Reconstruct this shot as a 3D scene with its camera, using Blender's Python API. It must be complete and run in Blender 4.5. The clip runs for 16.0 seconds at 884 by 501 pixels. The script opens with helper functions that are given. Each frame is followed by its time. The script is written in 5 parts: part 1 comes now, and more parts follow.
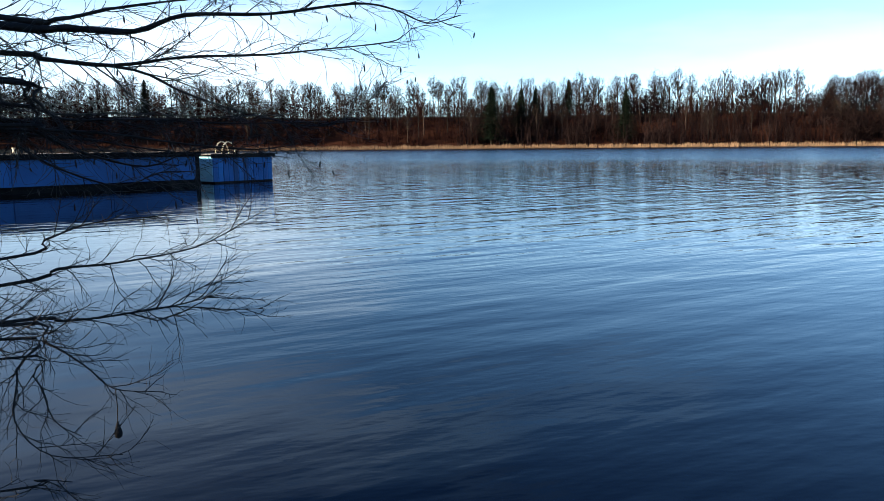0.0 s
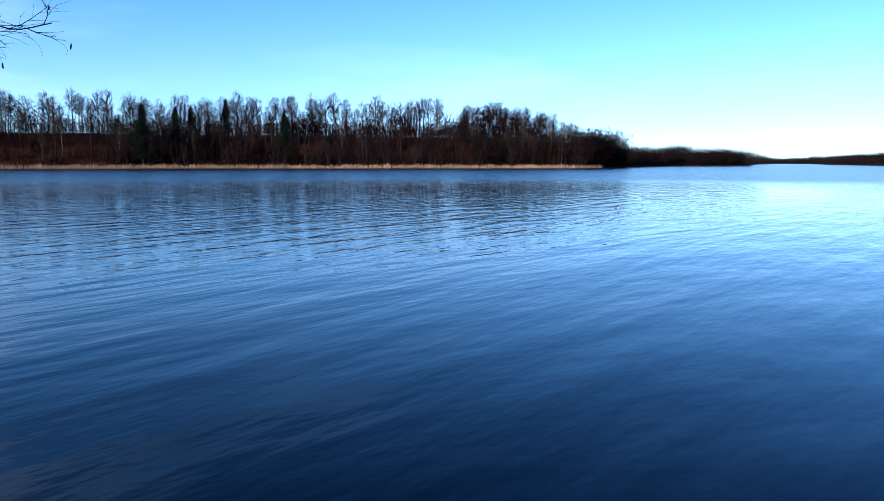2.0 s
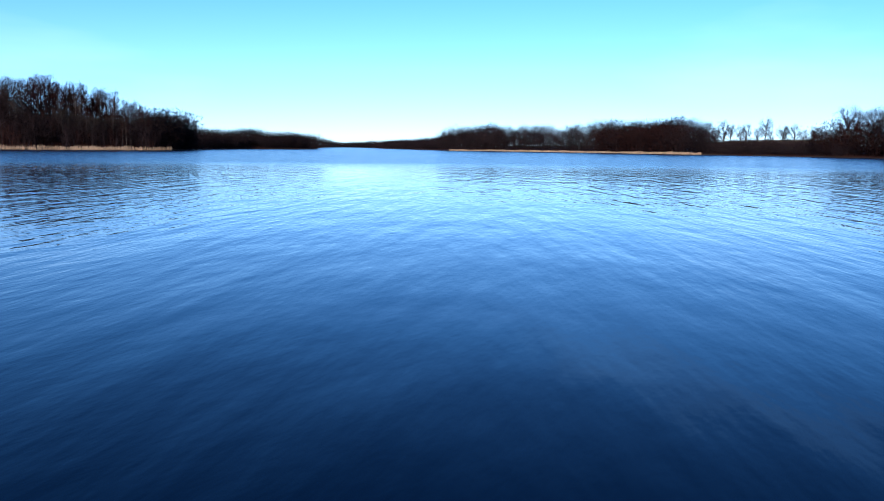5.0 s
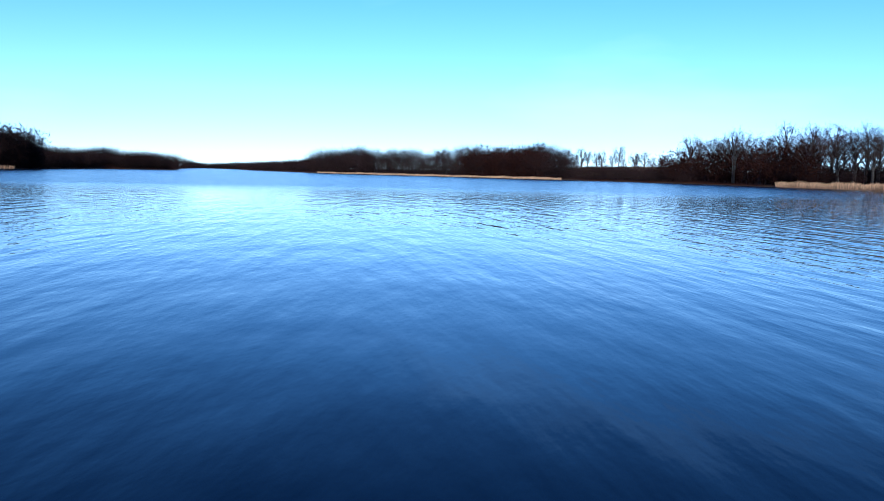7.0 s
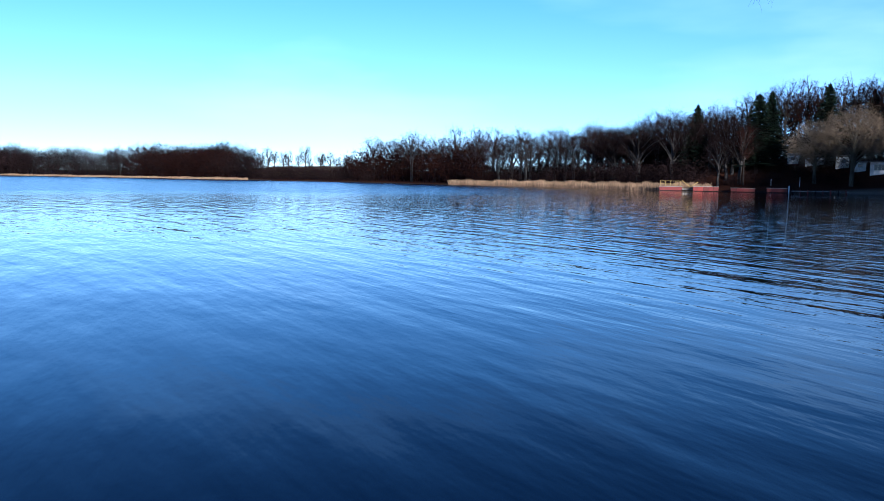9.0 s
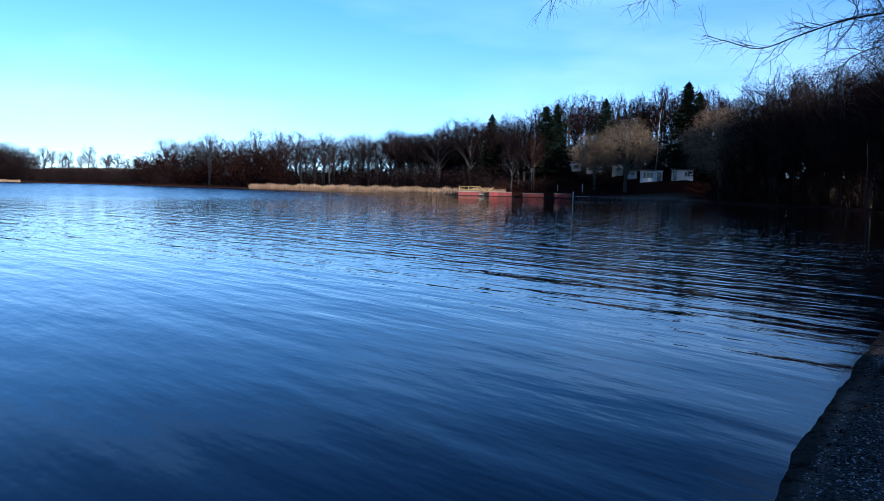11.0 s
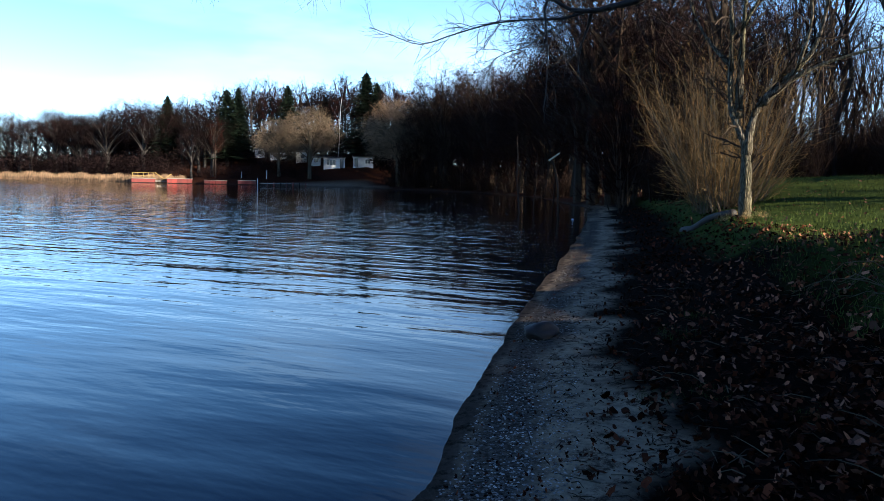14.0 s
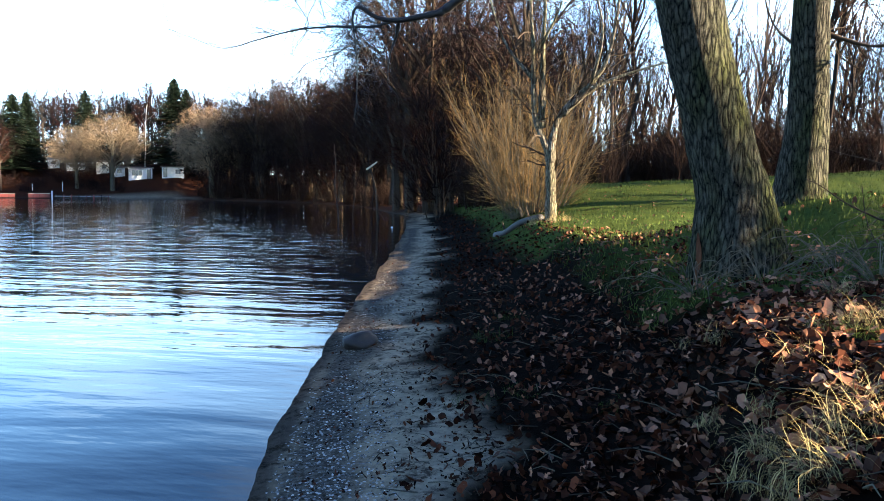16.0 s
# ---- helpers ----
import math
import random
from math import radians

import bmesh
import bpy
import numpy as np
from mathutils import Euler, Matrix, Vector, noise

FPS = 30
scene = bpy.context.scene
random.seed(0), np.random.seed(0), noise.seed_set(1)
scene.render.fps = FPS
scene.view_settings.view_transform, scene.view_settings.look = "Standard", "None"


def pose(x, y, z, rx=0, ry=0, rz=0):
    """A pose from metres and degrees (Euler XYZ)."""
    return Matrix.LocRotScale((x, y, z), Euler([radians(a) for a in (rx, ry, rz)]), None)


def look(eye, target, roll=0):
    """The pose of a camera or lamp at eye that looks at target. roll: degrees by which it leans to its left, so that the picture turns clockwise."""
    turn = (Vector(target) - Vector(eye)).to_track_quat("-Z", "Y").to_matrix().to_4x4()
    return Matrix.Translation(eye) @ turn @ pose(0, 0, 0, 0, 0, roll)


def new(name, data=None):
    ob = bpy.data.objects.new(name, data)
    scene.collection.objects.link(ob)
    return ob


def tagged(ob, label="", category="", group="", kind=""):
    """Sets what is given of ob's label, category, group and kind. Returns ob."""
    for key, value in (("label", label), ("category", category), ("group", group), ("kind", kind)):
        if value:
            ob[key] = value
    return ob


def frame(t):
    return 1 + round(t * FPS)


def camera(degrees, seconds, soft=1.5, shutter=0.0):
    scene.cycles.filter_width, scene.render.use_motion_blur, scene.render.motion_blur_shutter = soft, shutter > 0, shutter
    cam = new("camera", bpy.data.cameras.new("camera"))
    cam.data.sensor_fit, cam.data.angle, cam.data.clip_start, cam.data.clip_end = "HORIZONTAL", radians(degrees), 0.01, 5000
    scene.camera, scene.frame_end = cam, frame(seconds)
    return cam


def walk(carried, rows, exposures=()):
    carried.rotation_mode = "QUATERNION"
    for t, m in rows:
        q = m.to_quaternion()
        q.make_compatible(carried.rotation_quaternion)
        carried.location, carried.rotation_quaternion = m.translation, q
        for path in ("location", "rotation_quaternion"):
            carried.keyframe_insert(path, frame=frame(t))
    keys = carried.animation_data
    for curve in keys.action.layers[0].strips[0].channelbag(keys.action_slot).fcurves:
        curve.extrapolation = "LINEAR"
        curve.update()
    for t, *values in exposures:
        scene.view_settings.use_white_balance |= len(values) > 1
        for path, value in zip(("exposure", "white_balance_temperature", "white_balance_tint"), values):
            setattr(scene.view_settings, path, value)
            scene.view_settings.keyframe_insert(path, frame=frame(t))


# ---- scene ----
cam = camera(60.6, 16.0, soft=0.7)


def stand(x, y, z, az, tilt, lean):
    """A camera pose from a compass heading, a tilt up and a lean, in degrees."""
    a, p = radians(az), radians(tilt)
    way = Vector((math.sin(a) * math.cos(p), math.cos(a) * math.cos(p), math.sin(p)))
    return look(Vector((x, y, z)), Vector((x, y, z)) + way, lean)


PATH = [
    (0.0, -0.084, 0.25, 1.671, 0.0, -8.05, -0.51), (0.5, -0.031, 0.267, 1.679, 6.27, -7.15, -0.74),
    (1.0, 0.029, 0.274, 1.682, 14.07, -6.57, -0.86), (1.5, 0.085, 0.275, 1.692, 20.29, -6.13, 0.13),
    (2.0, 0.142, 0.279, 1.688, 25.12, -6.61, 0.02), (2.5, 0.161, 0.274, 1.685, 30.46, -8.3, 0.21),
    (3.0, 0.17, 0.266, 1.678, 33.63, -9.54, 0.05), (3.5, 0.189, 0.253, 1.668, 37.1, -9.74, 1.02),
    (4.0, 0.222, 0.227, 1.661, 43.57, -9.32, 0.73), (4.5, 0.255, 0.187, 1.652, 52.39, -8.71, 0.85),
    (5.0, 0.264, 0.167, 1.649, 56.53, -7.74, 0.57), (7.5, 0.265, 0.12, 1.668, 71.49, -5.4, 1.22),
    (8.0, 0.266, 0.09, 1.671, 78.15, -5.2, 0.7), (8.5, 0.262, 0.067, 1.675, 84.21, -6.08, 0.27),
    (9.0, 0.256, 0.051, 1.68, 89.61, -5.45, 0.84), (11.5, 0.147, -0.009, 1.702, 106.96, -4.89, 1.0),
    (12.0, 0.137, -0.021, 1.701, 110.05, -4.93, 0.56), (12.5, 0.144, -0.056, 1.701, 115.4, -5.58, 0.03),
    (13.0, 0.152, -0.07, 1.704, 119.96, -5.33, 0.85), (13.5, 0.162, -0.095, 1.7, 123.98, -5.36, 1.17),
    (14.0, 0.166, -0.116, 1.702, 127.8, -5.32, 1.3), (14.5, 0.175, -0.146, 1.7, 130.97, -5.25, 1.18),
    (15.0, 0.174, -0.172, 1.702, 133.93, -4.75, 0.69), (15.5, 0.176, -0.201, 1.7, 137.7, -4.46, 0.51),
    (16.0, 0.188, -0.234, 1.7, 141.25, -4.43, 0.55)]
EXPOSURES = [(0.0, 2.65, 6700, 10), (1.0, 2.4, 6000, 11), (1.5, 2.22, 5500, 12), (2.0, 2.1, 5150, 12), (3.5, 1.88, 4950, 13), (5.0, 1.88, 4900, 13), (9.0, 2.07, 4900, 13),
             (11.5, 2.0, 5050, 12), (12.5, 2.1, 5300, 10), (13.5, 2.6, 5800, 10), (14.5, 3.05, 6200, 10), (15.0, 3.3, 6400, 10), (15.5, 3.6, 6600, 10), (16.0, 4.4, 6900, 10)]
walk(cam, [(t, stand(*row)) for t, *row in PATH], EXPOSURES)

# ---- sky and sun ----
SUN_AZ, SUN_EL = 249.0, 16.0
world = bpy.data.worlds.new("sky")
scene.world = world
world.use_nodes = True
wn, wl = world.node_tree.nodes, world.node_tree.links
sky = wn.new("ShaderNodeTexSky")
sky.sky_type, sky.sun_disc = "NISHITA", False
sky.sun_elevation, sky.sun_rotation = radians(SUN_EL), radians(SUN_AZ)
sky.altitude = 1500
sky.air_density, sky.dust_density, sky.ozone_density = 0.9, 0.1, 2.8
way = wn.new("ShaderNodeTexCoord")
veil_map = wn.new("ShaderNodeMapping")
veil_map.inputs["Scale"].default_value = (1.2, 1.2, 5.0)
wl.new(way.outputs["Generated"], veil_map.inputs["Vector"])
veil = wn.new("ShaderNodeTexNoise")
veil.inputs["Scale"].default_value, veil.inputs["Detail"].default_value = 1.6, 5
wl.new(veil_map.outputs[0], veil.inputs["Vector"])
veil_amount = wn.new("ShaderNodeMapRange")
for slot, value in zip((1, 2, 3, 4), (0.52, 0.85, 0.0, 0.3)):
    veil_amount.inputs[slot].default_value = value
wl.new(veil.outputs[0], veil_amount.inputs[0])
cirrus = wn.new("ShaderNodeMix")
cirrus.data_type = "RGBA"
cirrus.inputs[7].default_value = (7.5, 8.0, 8.5, 1)
wl.new(veil_amount.outputs[0], cirrus.inputs[0])
wl.new(sky.outputs[0], cirrus.inputs[6])
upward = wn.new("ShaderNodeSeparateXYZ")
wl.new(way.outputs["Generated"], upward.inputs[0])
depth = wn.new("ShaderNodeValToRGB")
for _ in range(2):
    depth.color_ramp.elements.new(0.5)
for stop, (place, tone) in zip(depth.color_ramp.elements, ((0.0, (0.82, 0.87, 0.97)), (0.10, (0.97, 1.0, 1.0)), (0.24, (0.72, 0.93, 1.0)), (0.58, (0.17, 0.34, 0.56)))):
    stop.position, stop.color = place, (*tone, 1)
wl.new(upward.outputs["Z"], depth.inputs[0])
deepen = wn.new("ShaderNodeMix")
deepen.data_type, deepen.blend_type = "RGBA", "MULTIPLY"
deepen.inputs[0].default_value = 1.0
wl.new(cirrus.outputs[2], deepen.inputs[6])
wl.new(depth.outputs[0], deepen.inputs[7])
# thin north-western cloud, and a southern one added to brighten the water's reflections
cover = deepen.outputs[2]
for az, el, most, tone in ((-36, 5, 0.55, (6.2, 7.0, 7.9, 1)), (150, 13, 0.6, (5.4, 6.8, 7.8, 1))):
    towards_cloud = wn.new("ShaderNodeVectorMath")
    towards_cloud.operation = "DOT_PRODUCT"
    towards_cloud.inputs[1].default_value = (math.sin(radians(az)) * math.cos(radians(el)), math.cos(radians(az)) * math.cos(radians(el)), math.sin(radians(el)))
    wl.new(way.outputs["Generated"], towards_cloud.inputs[0])
    ragged = wn.new("ShaderNodeMath")
    ragged.operation, ragged.inputs[1].default_value = "MULTIPLY_ADD", 0.5
    wl.new(veil.outputs[0], ragged.inputs[0])
    wl.new(towards_cloud.outputs["Value"], ragged.inputs[2])
    cloud_amount = wn.new("ShaderNodeMapRange")
    for slot, value in zip((1, 2, 3, 4), (1.1, 1.45, 0.0, most)):
        cloud_amount.inputs[slot].default_value = value
    wl.new(ragged.outputs[0], cloud_amount.inputs[0])
    clouded = wn.new("ShaderNodeMix")
    clouded.data_type = "RGBA"
    clouded.inputs[7].default_value = tone
    wl.new(cloud_amount.outputs[0], clouded.inputs[0])
    wl.new(cover, clouded.inputs[6])
    cover = clouded.outputs[2]
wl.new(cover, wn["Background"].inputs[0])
wn["Background"].inputs[1].default_value = 0.05
sun = new("sun", bpy.data.lights.new("sun", "SUN"))
sun.data.energy, sun.data.angle, sun.data.color = 3.0, radians(0.6), (1.0, 0.82, 0.60)
sa, se = radians(SUN_AZ), radians(SUN_EL)
sun.matrix_world = look((0, 0, 60), (-math.sin(sa) * math.cos(se), -math.cos(sa) * math.cos(se), 60 - math.sin(se)))


# ---- materials ----
def nodes_of(name):
    m = bpy.data.materials.new(name)
    m.use_nodes = True
    return m, m.node_tree.nodes, m.node_tree.links, m.node_tree.nodes["Principled BSDF"]


def ramp(nt, fac, stops, links):
    r = nt.new("ShaderNodeValToRGB")
    while len(r.color_ramp.elements) < len(stops):
        r.color_ramp.elements.new(0.5)
    for e, (p, c) in zip(r.color_ramp.elements, stops):
        e.position, e.color = p, (*c, 1)
    links.new(fac, r.inputs[0])
    return r.outputs[0]


def noise_of(nt, links, vec, scale, detail=4, rough=0.6):
    n = nt.new("ShaderNodeTexNoise")
    n.inputs["Scale"].default_value, n.inputs["Detail"].default_value, n.inputs["Roughness"].default_value = scale, detail, rough
    links.new(vec, n.inputs["Vector"])
    return n.outputs[0]


def mixed(nt, links, fac, a, b, blend="MIX"):
    n = nt.new("ShaderNodeMix")
    n.data_type, n.blend_type = "RGBA", blend
    for key, v in ((0, fac), (6, a), (7, b)):
        if isinstance(v, (int, float)):
            n.inputs[key].default_value = v
        elif isinstance(v, tuple):
            n.inputs[key].default_value = (*v, 1)
        else:
            links.new(v, n.inputs[key])
    return n.outputs[2]


def bumped(nt, links, height, strength, distance, bsdf):
    b = nt.new("ShaderNodeBump")
    b.inputs["Strength"].default_value, b.inputs["Distance"].default_value = strength, distance
    links.new(height, b.inputs["Height"])
    links.new(b.outputs[0], bsdf.inputs["Normal"])


def surface(name, dark, light, scale, rough=0.8, bump=0.3, depth=0.01, spread="island", stretch=(1, 1, 1), metal=0.0, span=(0.45, 1.5), knee=0.6):
    """A mottled material: two noises at two sizes, and a shift of shade by piece ('island') or by object ('object')."""
    m, nt, ln, b = nodes_of(name)
    tc = nt.new("ShaderNodeTexCoord")
    mp = nt.new("ShaderNodeMapping")
    mp.inputs["Scale"].default_value = stretch
    ln.new(tc.outputs["Object"], mp.inputs["Vector"])
    n1 = noise_of(nt, ln, mp.outputs[0], scale, 6, 0.65)
    n2 = noise_of(nt, ln, mp.outputs[0], scale * 0.13, 3)
    col = ramp(nt, n1, [(0.3, dark), (0.7, light)], ln)
    col = mixed(nt, ln, 0.6, col, ramp(nt, n2, [(0.3, tuple(0.55 * c for c in dark)), (0.7, light)], ln))
    if spread:
        if spread == "island":
            src = nt.new("ShaderNodeNewGeometry").outputs["Random Per Island"]
        else:
            src = nt.new("ShaderNodeObjectInfo").outputs["Random"]
        col = mixed(nt, ln, 1.0, col, ramp(nt, src, [(0.0, (span[0],) * 3), (knee, (1.0, 1.0, 1.0)), (1.0, (span[1], span[1] * 0.9, span[1] * 0.83))], ln), "MULTIPLY")
    ln.new(col, b.inputs["Base Color"])
    b.inputs["Roughness"].default_value, b.inputs["Metallic"].default_value = rough, metal
    b.inputs["Specular IOR Level"].default_value = 0.02 if rough > 0.74 else 0.4
    if bump:
        bumped(nt, ln, n1, bump, depth, b)
    return m


MAT = {
    "bark_dark": surface("dark_bark", (0.0165, 0.0135, 0.01125), (0.0525, 0.04125, 0.0315), 14, 0.9, 0.6, 0.02, "", (1.5, 1.5, 0.3)),
    # near-black colour stands in for wood seen dark against the sky
    "bark_black": surface("silhouette_bark", (0.004, 0.0036, 0.0036), (0.016, 0.013, 0.011), 20, 0.7, 0.4, 0.01, "", (1, 1, 1)),
    "bark_pale": surface("pale_bark", (0.035, 0.031, 0.023), (0.12, 0.105, 0.078), 12, 0.9, 0.5, 0.02, "", (1.5, 1.5, 0.3)),
    "bark_grey": surface("grey_bark", (0.012, 0.010, 0.009), (0.05, 0.041, 0.036), 3, 0.9, 0, 0.02, "object", (1.5, 1.5, 0.3)),
    "bark_white": surface("white_bark", (0.21, 0.186, 0.18), (0.372, 0.348, 0.33), 3, 0.8, 0, 0.02, "", (1, 1, 0.5)),
    "twig_brown": surface("brown_twigs", (0.008, 0.0052, 0.0056), (0.019, 0.0122, 0.0122), 0.6, 0.9, 0, 0, "object"),
    "twig_red": surface("reddish_twigs", (0.011, 0.0048, 0.0044), (0.026, 0.011, 0.009), 0.6, 0.9, 0, 0, "object"),
    "twig_grey": surface("grey_twigs", (0.010, 0.0078, 0.008), (0.024, 0.019, 0.018), 0.6, 0.9, 0, 0, "object"),
    "twig_bay": surface("purple_brown_twigs", (0.02, 0.0125, 0.0105), (0.05, 0.032, 0.0255), 0.6, 0.9, 0, 0, "object"),
    "twig_ochre": surface("ochre_twigs", (0.10, 0.076, 0.052), (0.22, 0.17, 0.118), 0.8, 0.85, 0, 0, "object"),
    "twig_bush": surface("willow_whips", (0.10, 0.068, 0.032), (0.23, 0.158, 0.074), 0.8, 0.85, 0, 0, "island"),
    "fir": surface("fir_needles", (0.0035, 0.0068, 0.0052), (0.012, 0.021, 0.0135), 1.0, 0.8, 0, 0, "island"),
    "reed": surface("dry_reed", (0.13, 0.090, 0.058), (0.25, 0.175, 0.115), 2.0, 0.85, 0, 0, "island"),
    "leaf": surface("dead_leaves", (0.010, 0.0034, 0.0022), (0.058, 0.0195, 0.0105), 6, 0.75, 0, 0, "island", span=(0.03, 3.0), knee=0.82),
    "leaf_pale": surface("pale_dead_leaves", (0.075, 0.034, 0.022), (0.22, 0.11, 0.072), 6, 0.75, 0, 0, "island", span=(0.12, 2.2)),
    "straw": surface("dry_grass", (0.17, 0.13, 0.055), (0.36, 0.285, 0.135), 3, 0.8, 0, 0, "island", span=(0.25, 1.5)),
    "grass": surface("green_grass", (0.021, 0.036, 0.009), (0.058, 0.086, 0.022), 3, 0.8, 0, 0, "island"),
    "shell": surface("shell_grit", (0.05, 0.046, 0.042), (0.45, 0.43, 0.39), 30, 0.6, 0, 0, "island", span=(0.08, 1.9), knee=0.75),
    "stone": surface("dark_stone", (0.008, 0.008, 0.008), (0.032, 0.029, 0.026), 9, 0.7, 0.7, 0.02, ""),
    "blue": surface("blue_paint", (0.001, 0.085, 0.30), (0.003, 0.14, 0.44), 2.5, 0.55, 0.2, 0.01, "object"),
    "black": surface("black_timber", (0.012, 0.012, 0.014), (0.03, 0.03, 0.03), 5, 0.8, 0.3, 0.01, "object"),
    "deck": surface("weathered_deck", (0.20, 0.19, 0.18), (0.42, 0.41, 0.39), 6, 0.85, 0.3, 0.01, "object"),
    "red": surface("red_paint", (0.11, 0.014, 0.011), (0.19, 0.028, 0.021), 2.0, 0.6, 0.2, 0.01, "object"),
    "yellow": surface("yellow_paint", (0.22, 0.14, 0.04), (0.34, 0.24, 0.08), 4, 0.6, 0, 0, ""),
    "cream": surface("cream_rail", (0.50, 0.42, 0.28), (0.72, 0.64, 0.46), 6, 0.5, 0, 0, ""),
    "white": surface("white_paint", (0.62, 0.62, 0.60), (0.82, 0.82, 0.80), 2, 0.6, 0.1, 0.005, ""),
    "roof": surface("grey_roof", (0.10, 0.10, 0.10), (0.22, 0.21, 0.20), 3, 0.8, 0.2, 0.01, ""),
    "pane": surface("dark_window_glass", (0.02, 0.03, 0.05), (0.05, 0.07, 0.10), 1, 0.08, 0, 0, ""),
}


def furrowed_bark(name, dark, light, moss):
    """Deeply furrowed bark with upright plates and mossy patches."""
    m, nt, ln, b = nodes_of(name)
    tc = nt.new("ShaderNodeTexCoord")

    def stretched(x, z):
        mp = nt.new("ShaderNodeMapping")
        mp.inputs["Scale"].default_value = (x, x, z)
        ln.new(tc.outputs["Object"], mp.inputs["Vector"])
        return mp.outputs[0]

    plates = nt.new("ShaderNodeTexVoronoi")
    plates.feature = "DISTANCE_TO_EDGE"
    plates.inputs["Scale"].default_value = 1.0
    warp = mixed(nt, ln, 0.6, stretched(58, 11), noise_of(nt, ln, stretched(12, 6), 1.0, 4))
    ln.new(warp, plates.inputs["Vector"])
    grain = noise_of(nt, ln, stretched(32, 11), 1.0, 8, 0.75)
    patch = noise_of(nt, ln, stretched(1.5, 0.8), 1.0, 4)
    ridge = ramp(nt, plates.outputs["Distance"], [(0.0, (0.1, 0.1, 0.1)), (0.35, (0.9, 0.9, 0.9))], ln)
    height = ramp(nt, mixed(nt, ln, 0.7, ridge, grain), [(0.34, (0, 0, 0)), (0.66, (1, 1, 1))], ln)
    # shade in the furrows is put into the colour, dark where the bump is low
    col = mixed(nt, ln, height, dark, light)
    col = mixed(nt, ln, ramp(nt, patch, [(0.42, (0, 0, 0)), (0.62, (0.9, 0.9, 0.9))], ln), col, mixed(nt, ln, 1.0, col, moss, "MULTIPLY"))
    ln.new(col, b.inputs["Base Color"])
    b.inputs["Roughness"].default_value, b.inputs["Specular IOR Level"].default_value = 0.95, 0.08
    bumped(nt, ln, height, 1.0, 0.035, b)
    return m


MAT["bark_fork"] = furrowed_bark("pale_furrowed_bark", (0.035, 0.03, 0.023), (0.27, 0.235, 0.175), (0.8, 0.84, 0.66))
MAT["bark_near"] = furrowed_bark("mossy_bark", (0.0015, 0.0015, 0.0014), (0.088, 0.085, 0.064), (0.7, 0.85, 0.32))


def water_material():
    m, nt, ln, b = nodes_of("lake_water")
    pos = nt.new("ShaderNodeNewGeometry").outputs["Position"]

    def waves(scale, along, turn, detail):
        """Noise drawn out along crests that run at an angle to the x axis."""
        turned, drawn = nt.new("ShaderNodeMapping"), nt.new("ShaderNodeMapping")
        turned.inputs["Rotation"].default_value = (0, 0, radians(-turn))
        drawn.inputs["Scale"].default_value = (along, 1, 1)
        ln.new(pos, turned.inputs["Vector"])
        ln.new(turned.outputs[0], drawn.inputs["Vector"])
        return noise_of(nt, ln, drawn.outputs[0], scale, detail, 0.5)

    def times(a, k):
        n = nt.new("ShaderNodeMath")
        n.operation = "MULTIPLY"
        ln.new(a, n.inputs[0])
        if isinstance(k, float):
            n.inputs[1].default_value = k
        else:
            ln.new(k, n.inputs[1])
        return n.outputs[0]

    def plus(a, c):
        n = nt.new("ShaderNodeMath")
        ln.new(a, n.inputs[0]), ln.new(c, n.inputs[1])
        return n.outputs[0]

    def zone(low, high, size, wander):
        """0 inside and 1 outside a ring round the bay, with a wandering edge."""
        flat = nt.new("ShaderNodeVectorMath")
        flat.operation = "MULTIPLY"
        flat.inputs[1].default_value = (1, 1, 0)
        ln.new(pos, flat.inputs[0])
        far = nt.new("ShaderNodeVectorMath")
        far.operation = "LENGTH"
        ln.new(flat.outputs[0], far.inputs[0])
        edge = plus(far.outputs["Value"], times(noise_of(nt, ln, pos, size, 2), wander))
        n = nt.new("ShaderNodeMapRange")
        n.inputs[1].default_value, n.inputs[2].default_value = low + 0.5 * wander, high + 0.5 * wander
        ln.new(edge, n.inputs[0])
        return n.outputs[0]

    swell = waves(0.8, 0.3, 27, 2)
    chop = waves(2.0, 0.24, 32, 3)
    fine = waves(4.5, 0.4, 15, 3)
    lee = nt.new("ShaderNodeVectorMath")
    lee.operation = "DOT_PRODUCT"
    lee.inputs[1].default_value = (0.16, 1.0, 0)
    ln.new(pos, lee.inputs[0])
    windward = nt.new("ShaderNodeMapRange")
    windward.inputs[1].default_value, windward.inputs[2].default_value = -8.0, 22.0
    ln.new(lee.outputs["Value"], windward.inputs[0])
    open_lake, off_shore = times(zone(50.0, 84.0, 0.03, 16.0), windward.outputs[0]), zone(8.0, 24.0, 0.15, 6.0)
    sides = nt.new("ShaderNodeSeparateXYZ")
    ln.new(pos, sides.inputs[0])
    shelter = nt.new("ShaderNodeMapRange")
    for slot, value in zip((1, 2, 3, 4), (-2.5, 2.0, 0.22, 1.0)):
        shelter.inputs[slot].default_value = value
    ln.new(plus(plus(sides.outputs["X"], times(sides.outputs["Y"], 0.22)), times(noise_of(nt, ln, pos, 0.15, 2), 2.0)), shelter.inputs[0])
    height = plus(times(swell, 0.030), times(times(chop, 0.034), off_shore))
    height = plus(height, times(chop, 0.009))
    height = plus(height, times(fine, 0.003))
    height = plus(height, times(times(fine, 0.006), off_shore))
    height = plus(height, times(times(fine, 0.03), open_lake))
    height = plus(height, times(times(fine, 0.010), zone(70.0, 100.0, 0.03, 16.0)))
    height = times(height, shelter.outputs[0])
    bumped(nt, ln, height, 1.0, 1.0, b)
    b.inputs["Base Color"].default_value = (0.0006, 0.0018, 0.0045, 1)
